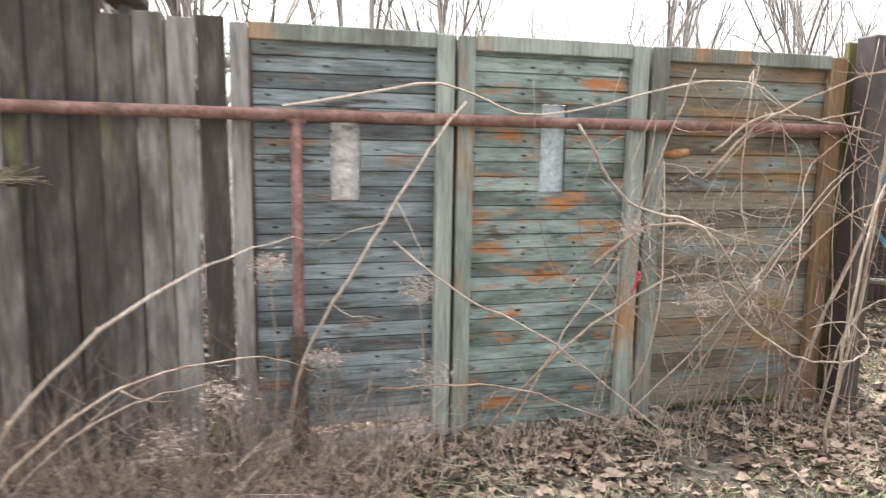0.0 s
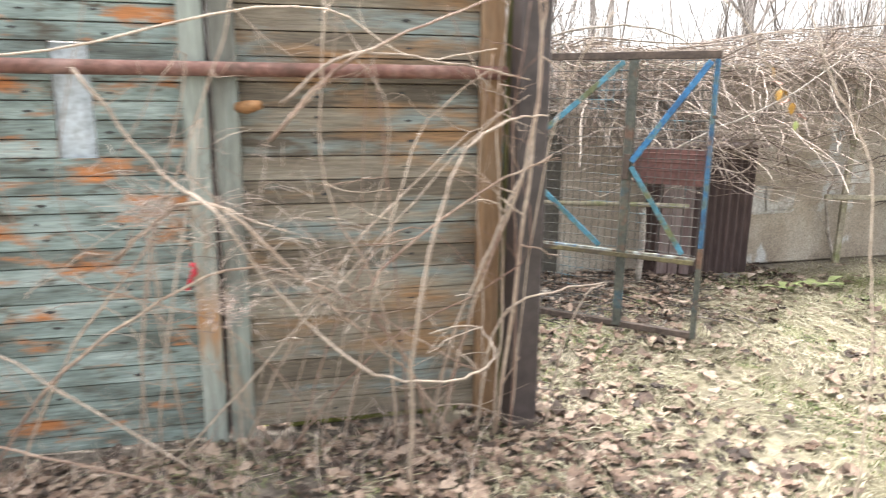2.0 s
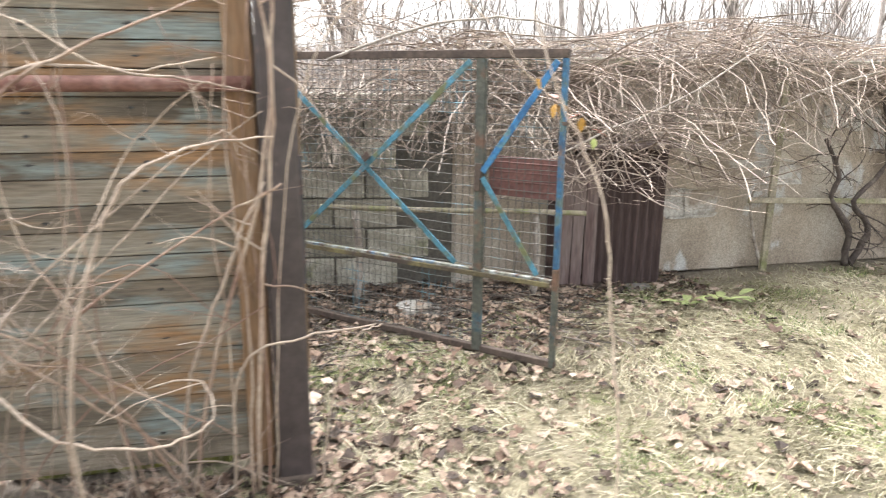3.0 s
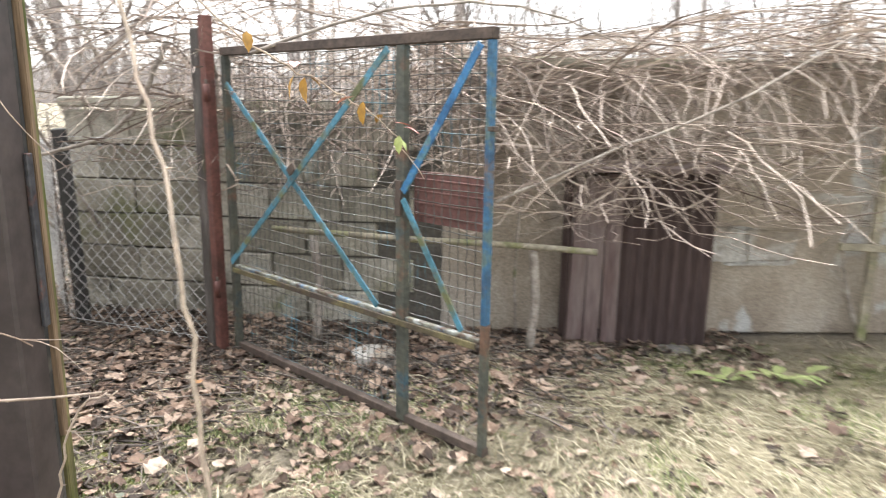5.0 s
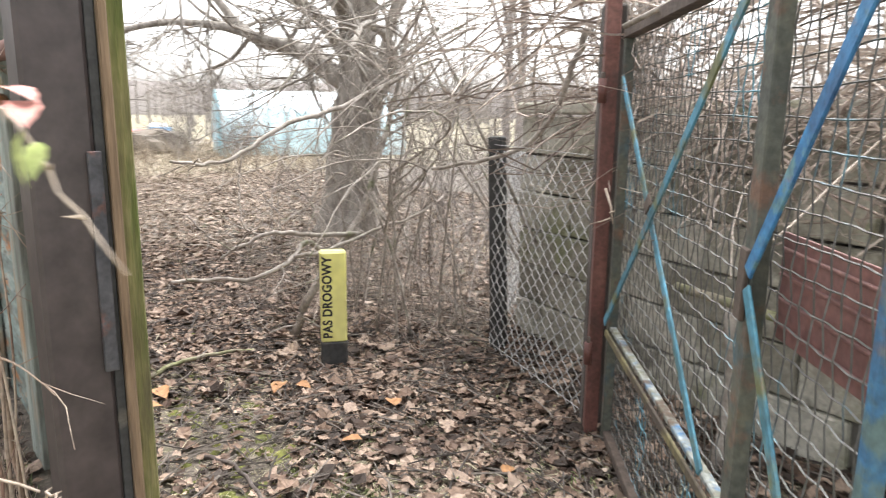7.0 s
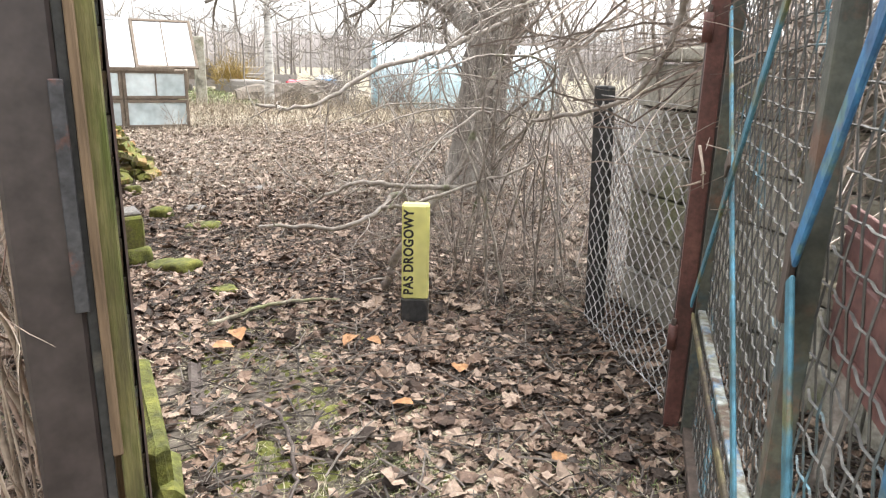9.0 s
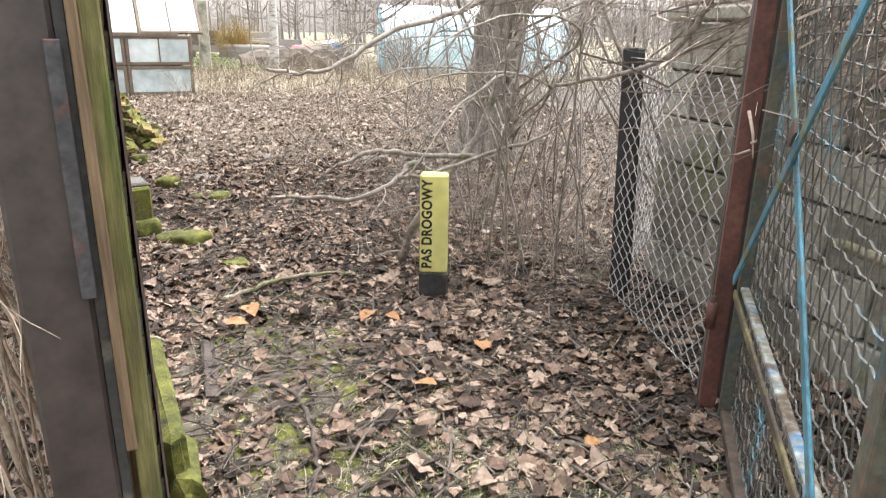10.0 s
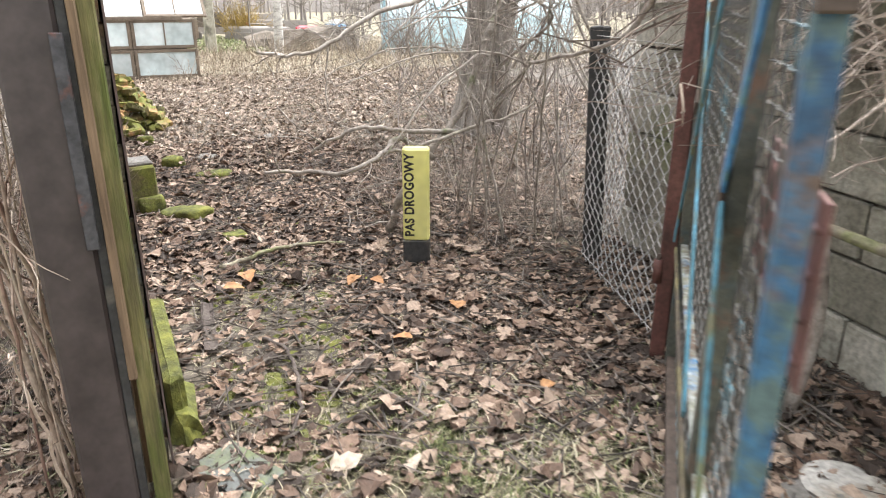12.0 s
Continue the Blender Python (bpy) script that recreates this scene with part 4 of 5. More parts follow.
for i in range(420):
    c = Vector((2.0, 3.25, 1.05)) if i % 2 else Vector((2.3, 3.25, 0.85))
    p = c + Vector((rg.gauss(0, 0.22), rg.gauss(0, 0.07), rg.gauss(0, 0.17)))
    d = Vector((rg.gauss(0, 1), rg.gauss(0, 0.5), rg.gauss(0.2, 0.8))).normalized()
    tube_into(vs, fs, [p - BO, p - BO + d * 0.06 + Vector((0, 0, 0.01)), p - BO + d * rg.uniform(0.09, 0.16)], [0.0016, 0.0013, 0.0006], 3, False)
tagged(part("twig_mat", mesh_of("twig_mat", vs, fs, M_VINE), br, None, "fine matted dry twigs"), kind="stuff")
kn = thing("cut_knots", "orange-brown sawn branch stub by the panel stile", "branch stub", (2.12, 3.57, 1.48))
part("stub", tube("stub", [(-0.04, 0.03, 0), (0, 0, 0), (0.045, -0.06, 0.01)], [0.02, 0.028, 0.02], M_LEAFOR, 7), kn)

# fuzzy dry seed heads on weed stalks
for i, (x, y, z, r) in enumerate(((0.66, 3.2, 0.88, 0.085), (0.70, 3.15, 0.50, 0.10), (0.02, 3.1, 1.02, 0.07), (2.02, 3.1, 0.80, 0.10), (1.76, 3.3, 1.12, 0.09), (0.62, 3.1, 0.30, 0.08), (-0.15, 2.95, 0.55, 0.10), (-0.35, 2.9, 0.40, 0.09), (0.25, 3.2, 0.6, 0.07))):
    rg = random.Random(1500 + i)
    w = thing("seed_head", "fuzzy pale dry seed head on a thin stalk", "weed", (x, y, 0), group="dry seed heads before the screen")
    part("stalk", tube("stalk", curve([(rg.uniform(-0.1, 0.1), 0.05, ground_z(x, y) - 0.01), (0.03, 0.02, z * 0.5), (0, 0, z)], 4), 0.0028, M_PALECANE, 5), w)
    vs, fs = [], []
    for k in range(170):
        a = Vector((rg.gauss(0, r * 0.55), rg.gauss(0, r * 0.35), z + rg.gauss(0, r * 0.4)))
        d = Vector((rg.gauss(0, 1), rg.gauss(0, 1), rg.gauss(-0.4, 0.8))).normalized() * rg.uniform(0.012, 0.045)
        tube_into(vs, fs, [a, a + d * 0.6 + Vector((0, 0, 0.003)), a + d], [0.0012, 0.0018, 0.0004], 3, False)
    tagged(part("tuft", mesh_of("tuft", vs, fs, M_TUFT), w), kind="stuff")

# long canes swaying over the grey fence
lc = thing("bramble", "long pale bramble canes arching over the grey fence", "bramble", (-0.58, 2.5, 0))
LO = Vector((-0.58, 2.5, 0))
cane([(-0.95, 2.6, 0.0), (-0.75, 2.3, 0.6), (-0.43, 2.31, 0.99), (-0.12, 2.75, 1.11), (0.12, 3.0, 1.15)], 0.010, 0.003, lc, LO, M_PALECANE, 21, 2)
cane([(-1.1, 2.7, 0.0), (-0.8, 2.55, 0.45), (-0.45, 2.6, 0.72), (-0.05, 2.8, 0.74), (0.2, 2.95, 0.62)], 0.009, 0.003, lc, LO, None, 22, 3)
cane([(-1.0, 2.9, 0.0), (-0.8, 2.8, 0.35), (-0.5, 2.8, 0.58), (-0.2, 2.9, 0.62)], 0.008, 0.003, lc, LO, M_PALECANE, 23, 3)
# a bare shoot and a leafy spray by the opening
sp = thing("bramble", "leafy bramble spray with red, orange and green leaves", "bramble", (3.62, 3.36, 0))
SO = Vector((3.62, 3.36, 0))
cane([(3.22, 3.41, 0.0), (3.30, 3.34, 1.2), (3.5, 3.2, 1.85), (3.85, 3.05, 1.92), (4.10, 3.05, 1.68), (4.25, 3.12, 1.58), (4.36, 3.19, 1.52), (4.44, 3.25, 1.45), (4.52, 3.31, 1.33)], 0.005, 0.0015, sp, SO, None, 31, 0)
cane([(4.24, 2.47, 0.0), (4.23, 2.49, 0.6), (4.20, 2.53, 1.0), (4.17, 2.56, 1.33), (4.08, 2.67, 1.6), (3.98, 2.78, 1.95)], 0.0062, 0.004, sp, SO, None, 33, 0)
cane([(3.40, 3.42, 0.0), (3.46, 3.40, 0.4), (3.55, 3.38, 0.66), (3.66, 3.39, 0.71)], 0.007, 0.003, sp, SO, M_PALECANE, 32, 2, 0.15)
M_LEAVES = {"red": mat("red_leaf", [(0.42, 0.16, 0.13), (0.58, 0.28, 0.23)], 30, rough=0.6, bump=0.2),
            "gold": mat("gold_leaf", [(0.26, 0.13, 0.02), (0.46, 0.26, 0.04)], 40, rough=0.55, bump=0.2),
            "green": mat("green_leaf", [(0.28, 0.36, 0.08), (0.45, 0.50, 0.20)], 30, rough=0.55, bump=0.2)}


def leaf_mesh(length, width, m, fold=0.25):
    vs, fs = [], []
    n = 8
    for i in range(n + 1):
        t = i / n
        w = width / 2 * math.sin(math.pi * t ** 0.8) * (1 - 0.15 * (i % 2))
        z = -0.25 * length * t * t
        vs += [(t * length, -w, z + w * fold), (t * length, 0, z), (t * length, w, z + w * fold)]
    for i in range(n):
        a = 3 * i
        fs += [(a, a + 1, a + 4, a + 3), (a + 1, a + 2, a + 5, a + 4)]
    return mesh_of("leaf", vs, fs, m, True)


for i, (x, y, z, c, s, rz, ry) in enumerate(((4.24, 3.11, 1.575, "gold", 0.055, 200, 65), (4.26, 3.12, 1.57, "gold", 0.055, 150, 80), (4.27, 3.13, 1.57, "gold", 0.035, 20, 30),
                                              (4.24, 3.11, 1.59, "red", 0.05, 100, -30), (4.15, 3.07, 1.66, "gold", 0.045, 300, 60), (4.36, 3.18, 1.53, "red", 0.05, 160, 10),
                                              (4.38, 3.20, 1.52, "gold", 0.055, 230, 75), (4.42, 3.23, 1.49, "gold", 0.038, 120, 20), (4.45, 3.25, 1.47, "red", 0.045, 20, 0),
                                              (4.47, 3.26, 1.46, "red", 0.045, 350, 10), (4.46, 3.26, 1.44, "green", 0.045, 250, 75), (4.46, 3.27, 1.43, "green", 0.035, 330, 40))):
    part("leaf", leaf_mesh(s, s * 0.55, M_LEAVES[c]), sp, pose(x - SO.x, y - SO.y, z, 0, ry, rz))

bw = thing("broad_leaf_weed", "low green broad-leaved weed in the dry grass", "weed", (6.4, 5.14, 0))
rg = random.Random(88)
for i in range(16):
    part("leaf", leaf_mesh(rg.uniform(0.10, 0.19), rg.uniform(0.05, 0.08), M_GREEN), bw, pose(rg.uniform(-0.28, 0.28), rg.uniform(-0.12, 0.12), 0.02 + rg.uniform(0, 0.04), 0, rg.uniform(-35, -5), rg.uniform(0, 360)))

# side stems close by the steel post
ss = thing("sapling", "thin bare reddish stems beside the steel post", "sapling", (3.25, 3.36, 0))
for i, (x, y, h, r) in enumerate(((3.13, 3.37, 2.1, 0.009), (3.19, 3.34, 1.9, 0.007), (3.06, 3.40, 1.7, 0.006))):
    cane([(x, y, 0), (x + 0.02, y, h * 0.35), (x - 0.015, y + 0.02, h * 0.7), (x + 0.03, y - 0.01, h)], r, 0.003, ss, Vector((3.25, 3.36, 0)), None, 50 + i, 5, 0.22)

# ---- shrub behind the marker ----
sb = thing("shrub", "bare grey shrub with crooked branches behind the marker", "shrub", (1.2, 5.3, 0))
SB = Vector((1.2, 5.3, 0))


def limb(pts, r0, r1, parent, origin, seed, kids=6, klen=0.3, m=None, sides=8, depth=1):
    rg = random.Random(seed)
    c = curve(pts, 5, 0.008, rg)
    vs, fs = [], []
    tube_into(vs, fs, [p - origin for p in c], taper(len(c), r0, r1), sides)
    for _ in range(kids):
        i = rg.randint(1, len(c) - 1)
        d = Vector((rg.gauss(0, 1), rg.gauss(0, 1), rg.gauss(0.1, 0.7)))
        grow(vs, fs, c[i] - origin, d, klen * rg.uniform(0.5, 1.4), max(0.0022, r0 * 0.25), depth, rg, 0.6, 0.0, 4, 3, 0.18)
    return part("branch", mesh_of("branch", vs, fs, m or M_BRANCH, True), parent)


limb([(1.19, 5.2, 0.0), (1.26, 5.27, 0.25), (1.27, 5.45, 0.52), (1.24, 5.69, 0.76), (1.19, 5.9, 1.19), (1.08, 6.1, 1.53), (1.0, 6.3, 2.1)], 0.030, 0.017, sb, SB, 1, 10, 0.5)
limb([(1.29, 5.48, 0.51), (1.36, 5.22, 0.66), (1.43, 5.09, 0.59), (1.37, 4.87, 0.48), (1.3, 4.63, 0.5), (1.24, 4.43, 0.5)], 0.019, 0.010, sb, SB, 2, 5, 0.25)
limb([(1.05, 6.15, 1.72), (1.28, 6.03, 1.69), (1.4, 5.47, 1.48), (1.44, 5.08, 1.38), (1.45, 4.79, 1.22), (1.48, 4.55, 1.17), (1.44, 4.4, 1.19)], 0.019, 0.008, sb, SB, 3, 8, 0.3)
limb([(2.95, 5.85, 1.85), (2.82, 5.87, 1.63), (2.71, 5.91, 1.46), (2.47, 5.95, 1.28), (2.19, 5.92, 1.19), (1.78, 5.87, 1.11)], 0.017, 0.010, sb, SB, 4, 2, 0.2)
limb([(1.43, 5.09, 0.59), (1.51, 5.29, 0.63), (1.47, 5.68, 0.72), (1.5, 5.94, 0.77), (1.45, 6.24, 0.88)], 0.013, 0.007, sb, SB, 5, 4, 0.25)
limb([(1.25, 5.69, 0.65), (1.38, 5.28, 0.7), (1.37, 5.01, 0.74), (1.31, 4.83, 0.68), (1.29, 4.7, 0.60)], 0.018, 0.008, sb, SB, 6, 4, 0.25)
limb([(1.45, 4.79, 1.22), (1.45, 4.76, 0.98), (1.49, 4.77, 0.8)], 0.005, 0.003, sb, SB, 7, 2, 0.15)
limb([(1.44, 5.31, 1.44), (1.42, 5.27, 1.23), (1.44, 5.29, 1.08), (1.42, 5.21, 0.9), (1.4, 5.1, 0.77)], 0.006, 0.003, sb, SB, 8, 3, 0.15)
limb([(1.3, 4.52, 0.89), (1.3, 4.64, 0.75), (1.32, 4.82, 0.62)], 0.005, 0.004, sb, SB, 9, 2, 0.15)
for i in range(16):
    rg = random.Random(400 + i)
    x, y = 1.15 + rg.uniform(-0.6, 0.8), 5.95 + rg.uniform(-0.4, 0.7)
    lx, ly = rg.uniform(-0.9, 0.9), rg.uniform(-0.8, 0.5)
    limb([(x, y, 0), (x + lx * 0.2, y + ly * 0.2, 0.6), (x + lx * 0.6, y + ly * 0.6, 1.25), (x + lx, y + ly, 1.6 + rg.uniform(0, 0.9))], rg.uniform(0.006, 0.013), 0.003, sb, SB, 430 + i, 7, 0.38, None, 6)
for i in range(26):
    rg = random.Random(1700 + i)
    x, y, z = 1.1 + rg.uniform(-0.5, 0.9), 5.9 + rg.uniform(-0.2, 0.5), rg.uniform(1.0, 2.2)
    ex, ey = x + rg.uniform(-0.5, 0.6), y - rg.uniform(0.4, 1.3)
    ez = max(0.35, z + rg.uniform(-0.9, 0.15))
    limb([(1.15, 6.0, z - 0.35), (x, y, z), (0.5 * (x + ex), 0.5 * (y + ey), 0.5 * (z + ez) + 0.12), (ex, ey, ez)], rg.uniform(0.006, 0.012), 0.003, sb, SB, 1730 + i, 8, 0.32, None, 6)
tw = thing("fallen_branch", "grey fallen branch lying on leaf litter", "branch", (1.5, 4.6, 0))
limb([(1.44, 4.1, 0.03), (1.36, 4.28, 0.04), (1.31, 4.42, 0.055), (1.29, 4.62, 0.05), (1.34, 4.86, 0.04)], 0.014, 0.009, tw, Vector((1.5, 4.6, 0)), 61, 2, 0.15, M_OLDPOLE)
tw2 = thing("fallen_branch", "crooked twig lying along the leafy path", "branch", (2.3, 4.2, 0))
limb([(2.42, 4.13, 0.03), (2.56, 4.2, 0.03), (2.86, 4.17, 0.03), (3.06, 4.12, 0.025), (3.22, 4.02, 0.02)], 0.010, 0.006, tw2, Vector((2.3, 4.2, 0)), 62, 3, 0.2, M_DARKSTEM)

# ---- large old tree ----
tr = thing("tree", "large bare old tree with a rough twin trunk", "tree", (-1.9, 7.6, 0))
TO = Vector((-1.9, 7.6, 0))


def trunk(pts, r0, r1, seed, name="trunk"):
    rg = random.Random(seed)
    c = curve(pts, 6, 0.01, rg)
    vs, fs = [], []
    tube_into(vs, fs, [p for p in c], [r0 * (1 + 0.5 * math.exp(-6 * i / len(c) * 3)) * (1 - i / len(c)) + r1 * i / len(c) for i in range(len(c))], 14)
    vs = [tuple(Vector(v) * 1 + Vector((1, 1, 0)) * 0.03 * noise.noise(Vector(v) * 5)) for v in vs]
    return part(name, mesh_of(name, vs, fs, M_BARK, True), tr)


trunk([(-0.05, 0, -0.05), (0.0, 0.02, 0.8), (0.07, 0.06, 1.6), (0.15, 0.10, 2.4), (0.3, 0.1, 3.4), (0.5, 0.3, 5.2), (0.5, 0.5, 7.5)], 0.29, 0.08, 1)
trunk([(0.28, 0.10, -0.05), (0.33, 0.12, 1.0), (0.42, 0.2, 2.0), (0.8, 0.4, 3.2), (1.3, 0.6, 5.5)], 0.085, 0.05, 2)
for i, (pts, r) in enumerate((([(0.05, 0, 1.75), (-0.5, -0.35, 2.15), (-0.95, -0.7, 2.3), (-1.5, -1.0, 2.9)], 0.13), ([(0.12, 0.05, 2.4), (-0.2, -0.3, 3.1), (-0.6, -0.4, 4.2), (-0.8, -0.5, 6.0)], 0.12),
                              ([(0.1, 0.0, 2.1), (0.7, -0.5, 2.6), (1.3, -1.1, 2.9), (2.0, -1.6, 2.8)], 0.10), ([(0.2, 0.1, 2.9), (0.9, 0.3, 3.6), (1.8, 0.2, 4.2), (2.6, 0, 5.2)], 0.10),
                              ([(0.1, 0, 2.0), (0.5, -0.8, 2.5), (0.7, -1.7, 2.6), (1.0, -2.5, 2.35)], 0.08), ([(-0.5, -0.35, 2.15), (-1.0, -1.2, 2.4), (-1.1, -2.0, 2.3), (-1.3, -2.7, 2.0)], 0.06),
                              ([(0.38, 0.16, 1.5), (1.2, -0.2, 2.0), (1.8, -0.9, 2.2), (2.4, -1.5, 1.9)], 0.06), ([(0.3, 0.1, 3.4), (0.0, 1.0, 4.2), (-0.4, 1.8, 5.4)], 0.09))):
    limb([Vector(p) + TO for p in pts], r, r * 0.3, tr, TO, 500 + i, 16, 0.9, M_BARK, 9, 2)

# ---- trees behind the garden wall ----
def bare_tree(x, y, h, r, seed, label, stems=1, lean=0.1, name="tree"):
    rg = random.Random(seed)
    t = thing(name, label, "tree" if name == "tree" else "shrub", (x, y, 0))
    for s in range(stems):
        vs, fs = [], []
        d = Vector((rg.gauss(0, lean), rg.gauss(0, lean), 1))
        p = Vector((rg.uniform(-0.25, 0.25), rg.uniform(-0.25, 0.25), -0.05)) if stems > 1 else Vector((0, 0, -0.05))
        grow(vs, fs, p, d, h * rg.uniform(0.6, 1.0), r * rg.uniform(0.7, 1.0), 3 if stems < 4 else 2, rg, 0.45, 0.35, 6, 5 if stems < 4 else 6, 0.06)
        part("stem", mesh_of("stem", vs, fs, M_TWIG, True), t)
    return t


rg = random.Random(91)
for i, (x, y) in enumerate(((5.2, 8.2), (6.4, 8.8), (7.3, 8.0), (8.2, 9.2), (9.3, 8.4), (10.6, 9.6), (4.2, 9.4), (12.2, 10.5), (3.0, 10.5), (7.6, 11.5), (13.5, 8.8), (1.2, 9.6))):
    bare_tree(x, y, rg.uniform(2.2, 3.2), 0.022, 900 + i, "bare many-stemmed shrub behind the garden wall", 5, 0.2, "bare_shrub")
for i, (x, y) in enumerate(((9.0, 14), (2.0, 15), (14, 16), (5, 20), (-4.5, 13), (-1.0, 12.5), (20, 18), (-6, 19))):
    bare_tree(x, y, rg.uniform(5, 7), 0.11, 950 + i, "bare grey winter tree behind the gardens", 2, 0.12)

# ---- dead vines over the garden wall ----


def vine_tangle(name, label, x0, x1, yline, top, count, seed, drop=0.7, spread=0.45):
    rg = random.Random(seed)
    vs, fs = [], []
    for _ in range(count):
        x = rg.uniform(x0, x1)
        y = yline(x) + rg.uniform(-0.18, 0.35)
        p = Vector((x, y, top(x) + rg.uniform(-0.25, 0.16)))
        d = Vector((rg.gauss(0, 1), rg.gauss(-0.25, 0.35), rg.gauss(0.1, 0.5))).normalized()
        pts = [p.copy()]
        step = rg.uniform(0.08, 0.2)
        for k in range(7):
            d = (d + Vector((rg.gauss(0, 0.25), rg.gauss(-0.03, 0.12), rg.gauss(-0.10, 0.18)))).normalized()
            p = p + d * step
            p.z = min(p.z, top(p.x) + 0.2)
            wl = yline(p.x)
            if p.z < top(p.x) - drop:
                d.z = abs(d.z) * 0.3
            if p.y > wl - 0.03 and p.z < top(p.x) + 0.02 and p.y < wl + 0.2:
                p.y = wl - rg.uniform(0.03, spread * 0.3)
            pts.append(p.copy())
        r = rg.choice((0.002, 0.003, 0.003, 0.005, 0.008))
        tube_into(vs, fs, pts, taper(8, r, r * 0.5), 3, False)
    return tagged(new(name, mesh_of(name, vs, fs, M_VINE)), label, "vines", kind="stuff")


def wall_y(x):
    return WA.y + (WB.y - WA.y) * (x - WA.x) / (WB.x - WA.x) if x < WB.x else WB.y


vine_tangle("dead_vines", "thick mat of dead vines hanging over the wall", 4.2, 12.5, wall_y, lambda x: 1.80 + 0.1 * math.sin(x * 2.1), 1900, 41, 0.62)
vine_tangle("dead_vines", "thin dead vines over the block wall behind the gate", 2.6, 5.4, wall_y, lambda x: 1.62 + 0.10 * math.sin(x * 3), 420, 42, 0.5)
vine_tangle("dead_vines", "dead vines draped over the lean-to roof", 5.0, 6.6, lambda x: 5.72, lambda x: 1.22, 190, 43, 0.3)
vine_tangle("dead_vines", "dry twigs hanging over the opening and hinge post", 2.0, 4.2, lambda x: 6.1, lambda x: 2.05, 170, 44, 0.5)
ov = thing("climber", "woody climber stems on the garden wall", "climber", (7.5, 5.9, 0))
for i, pts in enumerate(([(8.25, 5.9, 0), (8.2, 5.86, 0.35), (7.98, 5.86, 0.62), (8.02, 5.86, 0.85), (7.85, 5.88, 1.15)], [(8.3, 5.9, 0), (8.42, 5.86, 0.35), (8.2, 5.84, 0.6), (8.5, 5.86, 0.95), (8.4, 5.9, 1.5)],
                         [(7.4, 5.93, 0), (7.2, 5.9, 0.6), (7.35, 5.88, 1.1), (7.0, 5.9, 1.8)], [(6.55, 5.9, 0.9), (7.3, 5.7, 1.45), (8.2, 5.55, 1.75), (9.3, 5.4, 1.85)],
                         [(4.9, 5.5, 0.95), (5.5, 5.4, 1.25), (6.1, 5.35, 1.5), (6.8, 5.4, 1.9)], [(5.1, 5.95, 0), (5.05, 5.7, 0.6), (5.1, 5.75, 1.3), (5.0, 5.9, 2.0)], [(3.6, 5.2, 1.75), (4.3, 5.3, 1.98), (5.0, 5.4, 2.02), (5.6, 5.6, 1.85)])):
    limb(pts, 0.032 if i < 2 else 0.016 if i < 3 else 0.010, 0.016 if i < 2 else 0.005, ov, Vector((7.5, 5.9, 0)), 700 + i, 14 if i < 2 else 7, 0.4, M_DARKSTEM if i < 2 else None)

# twigs hanging into the opening from above
ot = thing("overhanging_tree", "thin bare branches hanging over the opening", "branches", (2.4, 6.3, 0))
for i in range(11):
    rg = random.Random(800 + i)
    x = rg.uniform(1.0, 3.4)
    y = rg.uniform(5.9, 6.9)
    a, b = rg.uniform(-1.2, 0.9), rg.uniform(-1.2, 0.0)
    limb([(2.4 + (x - 2.4) * 0.2, 6.75, 0.0), (x, y, 1.6), (x + a * 0.5, y + b * 0.4, 2.2 + rg.uniform(0, 0.3)), (x + a, y + b, 2.1 + rg.uniform(-0.5, 0.5))], rg.uniform(0.008, 0.014), 0.003, ot, Vector((2.4, 6.3, 0)), 820 + i, 9, 0.5)

# ---- scrub, plots and far things ----


def scrub(name, label, x0, x1, y0, y1, h0, h1, count, seed, m, r=0.0035, kids=4, lean=0.3):
    rg = random.Random(seed)
    vs, fs = [], []
    for _ in range(count):
        x, y = rg.uniform(x0, x1), rg.uniform(y0, y1)
        h = rg.uniform(h0, h1)
        grow(vs, fs, (x, y, -0.02), (rg.gauss(0, lean), rg.gauss(0, lean), 1), h, r * rg.uniform(0.6, 1.5), 1, rg, 0.6, 0.1, 4, kids, 0.12)
    return tagged(new(name, mesh_of(name, vs, fs, m)), label, "scrub", kind="stuff")


scrub("dry_scrub", "low dry bramble and weed stems behind the marker", 0.0, 2.0, 5.25, 6.8, 0.15, 0.55, 230, 1, M_VINE, 0.0026, 4, 0.75)
scrub("dry_scrub", "pale grey twigs before the old tree", -1.4, 1.6, 6.2, 7.6, 0.8, 2.0, 45, 12, M_TWIG, 0.0045, 6, 0.45)
scrub("dry_weeds", "thin tawny stalks standing in the garden litter", -10.0, 0.2, 4.2, 10.0, 0.08, 0.3, 1500, 13, M_TAWNY, 0.0028, 3, 0.6)
scrub("dry_scrub", "grey bare thicket between tree and block wall", -1.0, 2.0, 7.2, 10.0, 0.7, 1.9, 70, 2, M_TWIG, 0.005, 6, 0.45)
scrub("dry_scrub", "grey bare thicket behind the block wall", 1.5, 6.0, 7.0, 11.0, 1.2, 2.2, 70, 3, M_TWIG, 0.007, 6)
scrub("dry_scrub", "grey bare thicket beyond the old tree", -9.0, -2.5, 11.0, 16.0, 0.6, 1.5, 120, 4, M_TWIG, 0.008, 6)
scrub("dry_weeds", "dry weeds on the far plot", -17.0, -9.0, 5.0, 13.0, 0.2, 0.5, 900, 5, M_TAWNY, 0.006, 5)
scrub("dry_weeds", "dry weeds with seed heads before the fence", -1.5, 0.5, 2.55, 3.5, 0.2, 0.6, 520, 6, M_BROWNWEED, 0.0024, 5, 0.5)
